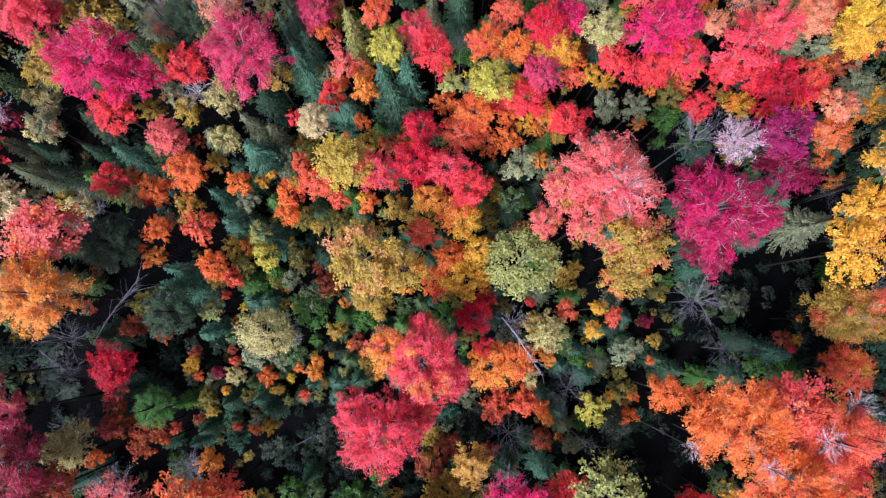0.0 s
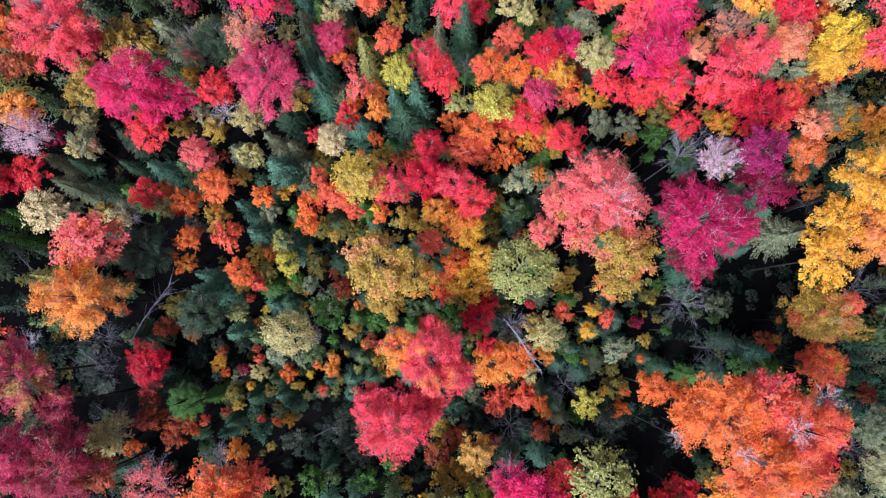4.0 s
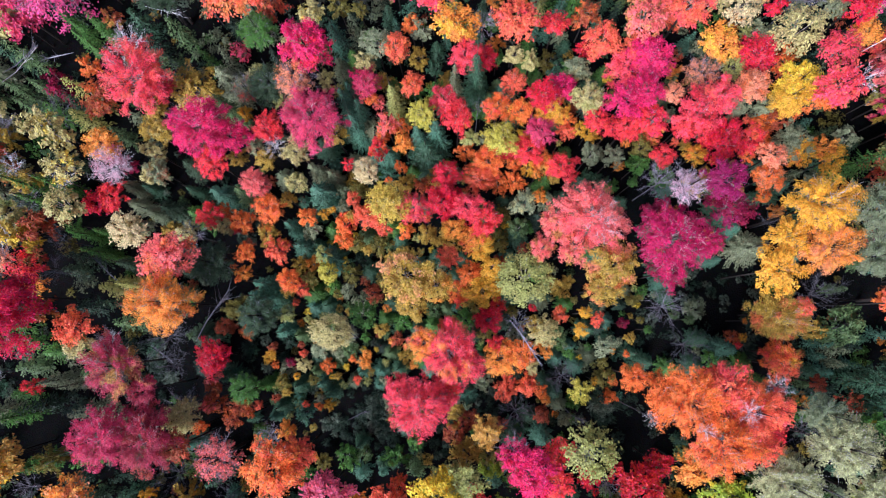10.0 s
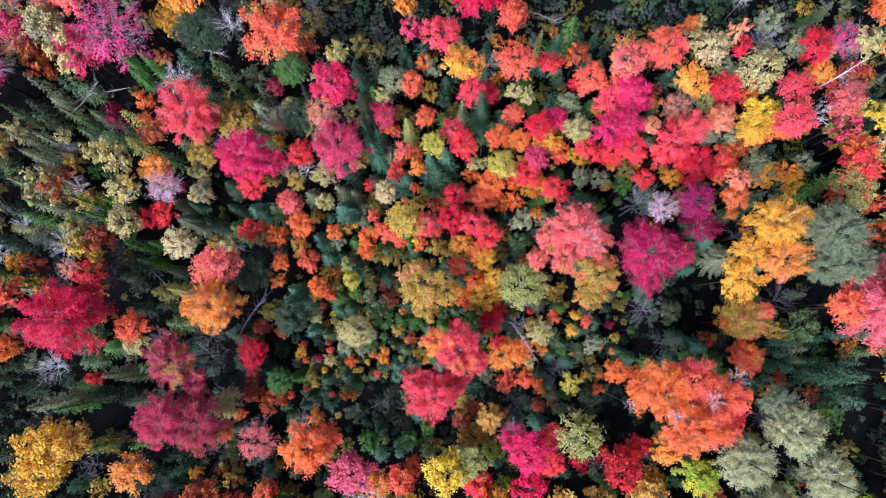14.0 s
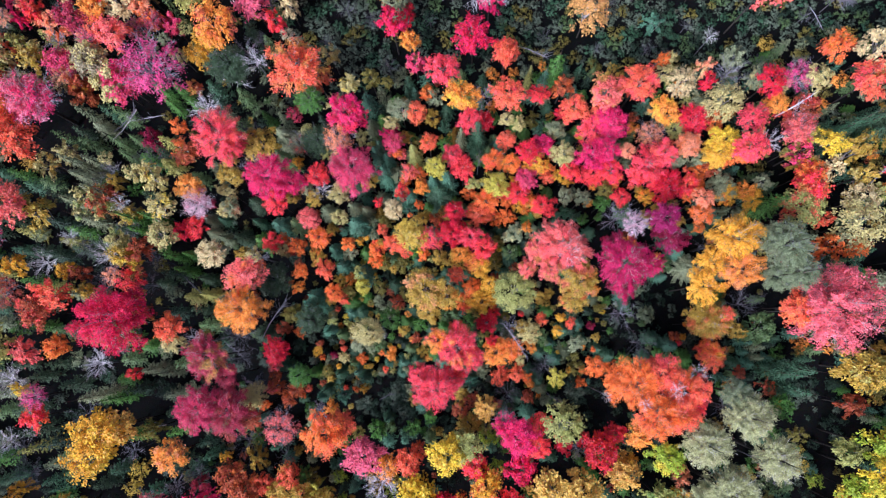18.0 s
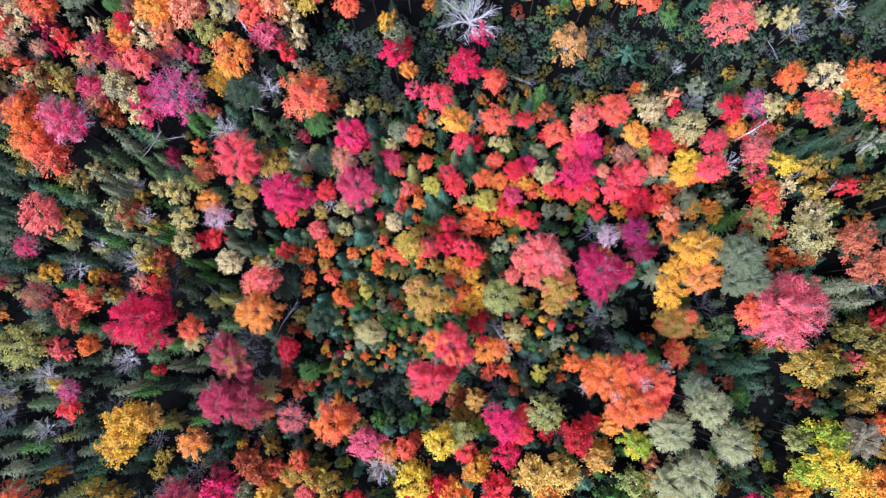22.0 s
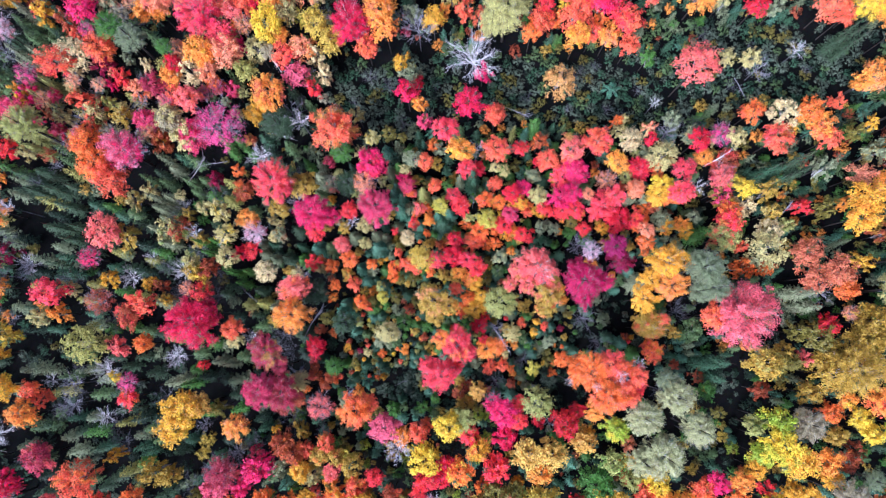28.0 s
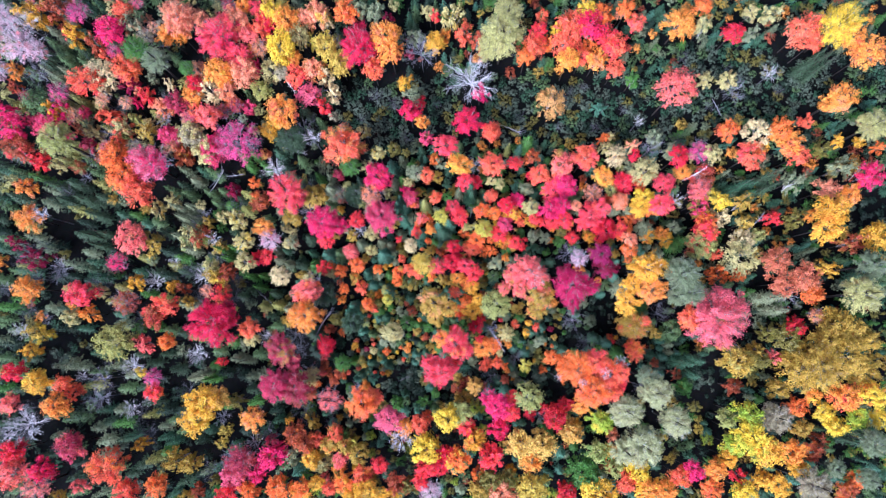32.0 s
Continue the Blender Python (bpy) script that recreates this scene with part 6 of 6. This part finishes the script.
SMALL_SPRUCE = [spruce_mesh(50 + s, 11, 9, 8, 0.26, 0.58, 0.42) for s in range(3)]
FAR_SPRUCE = [spruce_mesh(60 + s, 9, 9, 8, 0.28, 0.46, 0.46) for s in range(4)]
SCRUB = [broad_crown(940 + s, 14, 6, 520, 0.105, low=0.0, rough=0.5, fan=0.28, loose=0.06)[0] for s in range(4)]
SHRUBS = [broad_crown(900 + s, 12, 6, 420, 0.135, low=0.0, rough=0.4, fan=0.3, loose=0.08)[0] for s in range(4)]
spots = []
for _ in range(30000):
    x, y = fill.uniform(-73, 65), fill.uniform(-27, 52)
    west = x < -16 + 0.25 * y
    r = fill.uniform(1.0, 1.5) if west else fill.uniform(0.65, 1.2)
    if clearing(x, y) or hollow(x, y) or not free(x, y, r * (0.8 if west else 0.5)):
        continue
    if west and noise.noise(Vector((x * 0.16, y * 0.16, 9.0))) > 0.3:
        continue
    note(x, y, r)
    spots.append((math.hypot(x, 1.6 * (y - 6)), x, y, r))
spots.sort()
thickets = {}


def underwood(pal, shape, x, y, z, r, tall):
    thickets.setdefault(pal, []).append((shape, x, y, z, r, tall, fill.random() * 6.28))


spruces, birches = 0, 0
for far, x, y, r in spots:
    west = x < -16 + 0.25 * y
    north_west = x < -8 and y > 17
    conifer = fill.random() < (0.55 if north_west else 0.86 if west else 0.5)
    tall = fill.uniform(4.6, 7.6) if north_west else fill.uniform(3.4, 6.6) if west else fill.uniform(1.9, 4.3)
    if conifer:
        pal = fill.choice(["dg", "dk", "pd", "dk", "gd", "pd", "gd", "gp", "gd", "gn", "dg", "lo", "gp", "pd"] if west else ["dk", "dg", "gd", "dg", "dg", "gn", "bg", "bg", "gp"])
        if spruces < 165:
            spruce(x, y, tall, r, pal)
            spruces += 1
        else:
            underwood(pal, fill.choice(FAR_SPRUCE if x < -24 else SMALL_SPRUCE), x, y, rise(x, y), r, tall / TALL)
    else:
        pal = fill.choice(["od", "dk", "dg", "gd", "gn", "od", "ol", "gg", "bg", "ru", "gn", "gp", "og"] if y > -10 else ["gn", "gn", "od", "dk", "ol", "lm", "gd", "yo"])
        if north_west:
            pal = fill.choice(["ta", "gt3", "gd", "wr", "ol", "ta", "lo", "ru", "gd", "tl", "gp", "pe"])
        if birches < 170:
            sapling(x, y, min(tall, 6.5 if north_west else 4.6), r * (0.95 if north_west else 1.0), pal)
            birches += 1
        else:
            h = min(tall, 6.0 if north_west else 4.6) - r * 1.3
            underwood(pal, fill.choice(SHRUBS), x, y, h, r, r * 1.5)
for _ in range(7000):
    x, y = fill.uniform(-20, 67), fill.uniform(24, 45)
    r = fill.uniform(0.6, 1.3)
    if clearing(x, y) and free(x, y, r * 0.45):
        note(x, y, r)
        underwood(fill.choice(["dg", "sg", "dg", "sg", "dk", "gd", "sg", "sg", "od"]), fill.choice(SCRUB), x, y, r * 0.3 + fill.uniform(0, 0.6), r, r)
for a, b, wide in HOLLOWS:
    for _ in range(int(7 * wide)):
        turn, out = fill.random() * 6.28, wide * math.sqrt(fill.random())
        r = fill.uniform(0.35, 0.8)
        underwood(fill.choice(["dk", "dk", "dk", "sg"]), fill.choice(SHRUBS), a + out * math.cos(turn), b + out * math.sin(turn), r * 0.2, r, r * 0.8)
for _ in range(60):
    x, y = fill.uniform(-18, 60), fill.uniform(26, 43)
    if clearing(x, y) and all(math.hypot(x - a, y - b) > r + 0.5 for a, b, r in PLACED):
        bare_tree(x, y, fill.uniform(1.6, 2.8), fill.uniform(0.7, 1.3), "gk")
for _ in range(110):
    x, y = fill.uniform(-68, -18), fill.uniform(-22, 44)
    if all(math.hypot(x - a, y - b) > 0.8 * r for a, b, r in PLACED):
        bare_tree(x, y, fill.uniform(4.2, 6.4), fill.uniform(0.9, 1.7), fill.choice(["gk", "gy", "gk", "wh"]))
for _ in range(900):
    x, y = fill.uniform(-72, -18), fill.uniform(-26, 46)
    r = fill.uniform(0.5, 1.0)
    if free(x, y, r * 0.5):
        note(x, y, r)
        underwood(fill.choice(["dk", "dk", "dg", "sg", "od"]), fill.choice(SHRUBS), x, y, r * 0.2, r, r * 0.9)
for _ in range(5000):
    x, y = fill.uniform(-30, 62), fill.uniform(-26, 46)
    r = fill.uniform(0.35, 0.7)
    if not clearing(x, y) and not hollow(x, y) and free(x, y, r * 0.5):
        note(x, y, r)
        underwood(fill.choice(["dk", "gd", "dg", "sg", "od", "gn", "gp", "ru", "ol"]), fill.choice(SHRUBS), x, y, fill.uniform(0.3, 1.6), r, r * 1.1)
for _ in range(900):
    x, y = fill.uniform(-16, 20), fill.uniform(-11, 8)
    r = fill.uniform(0.28, 0.5)
    if not hollow(x, y) and free(x, y, r * 0.3):
        note(x, y, r * 0.6)
        underwood(fill.choice(["og", "ye", "ol", "gn", "gg", "li", "bg", "gd", "od"]), fill.choice(SHRUBS), x, y, fill.uniform(0.8, 2.6), r, r)
for _ in range(44):
    x, y = fill.uniform(-68, -26), fill.uniform(24, 50)
    if all(math.hypot(x - a, y - b) > 0.75 * r for a, b, r in PLACED):
        thin_tree(x, y, fill.uniform(6.0, 8.0), fill.uniform(1.1, 1.9), fill.choice(["ro+gt3", "ms", "wr", "pe+ta", "vg", "gt3"]))
for pal, items in thickets.items():
    joined("thicket", items, leaf_material(pal), f"thicket of {COLOURS[pal][0]} young trees below the crowns")
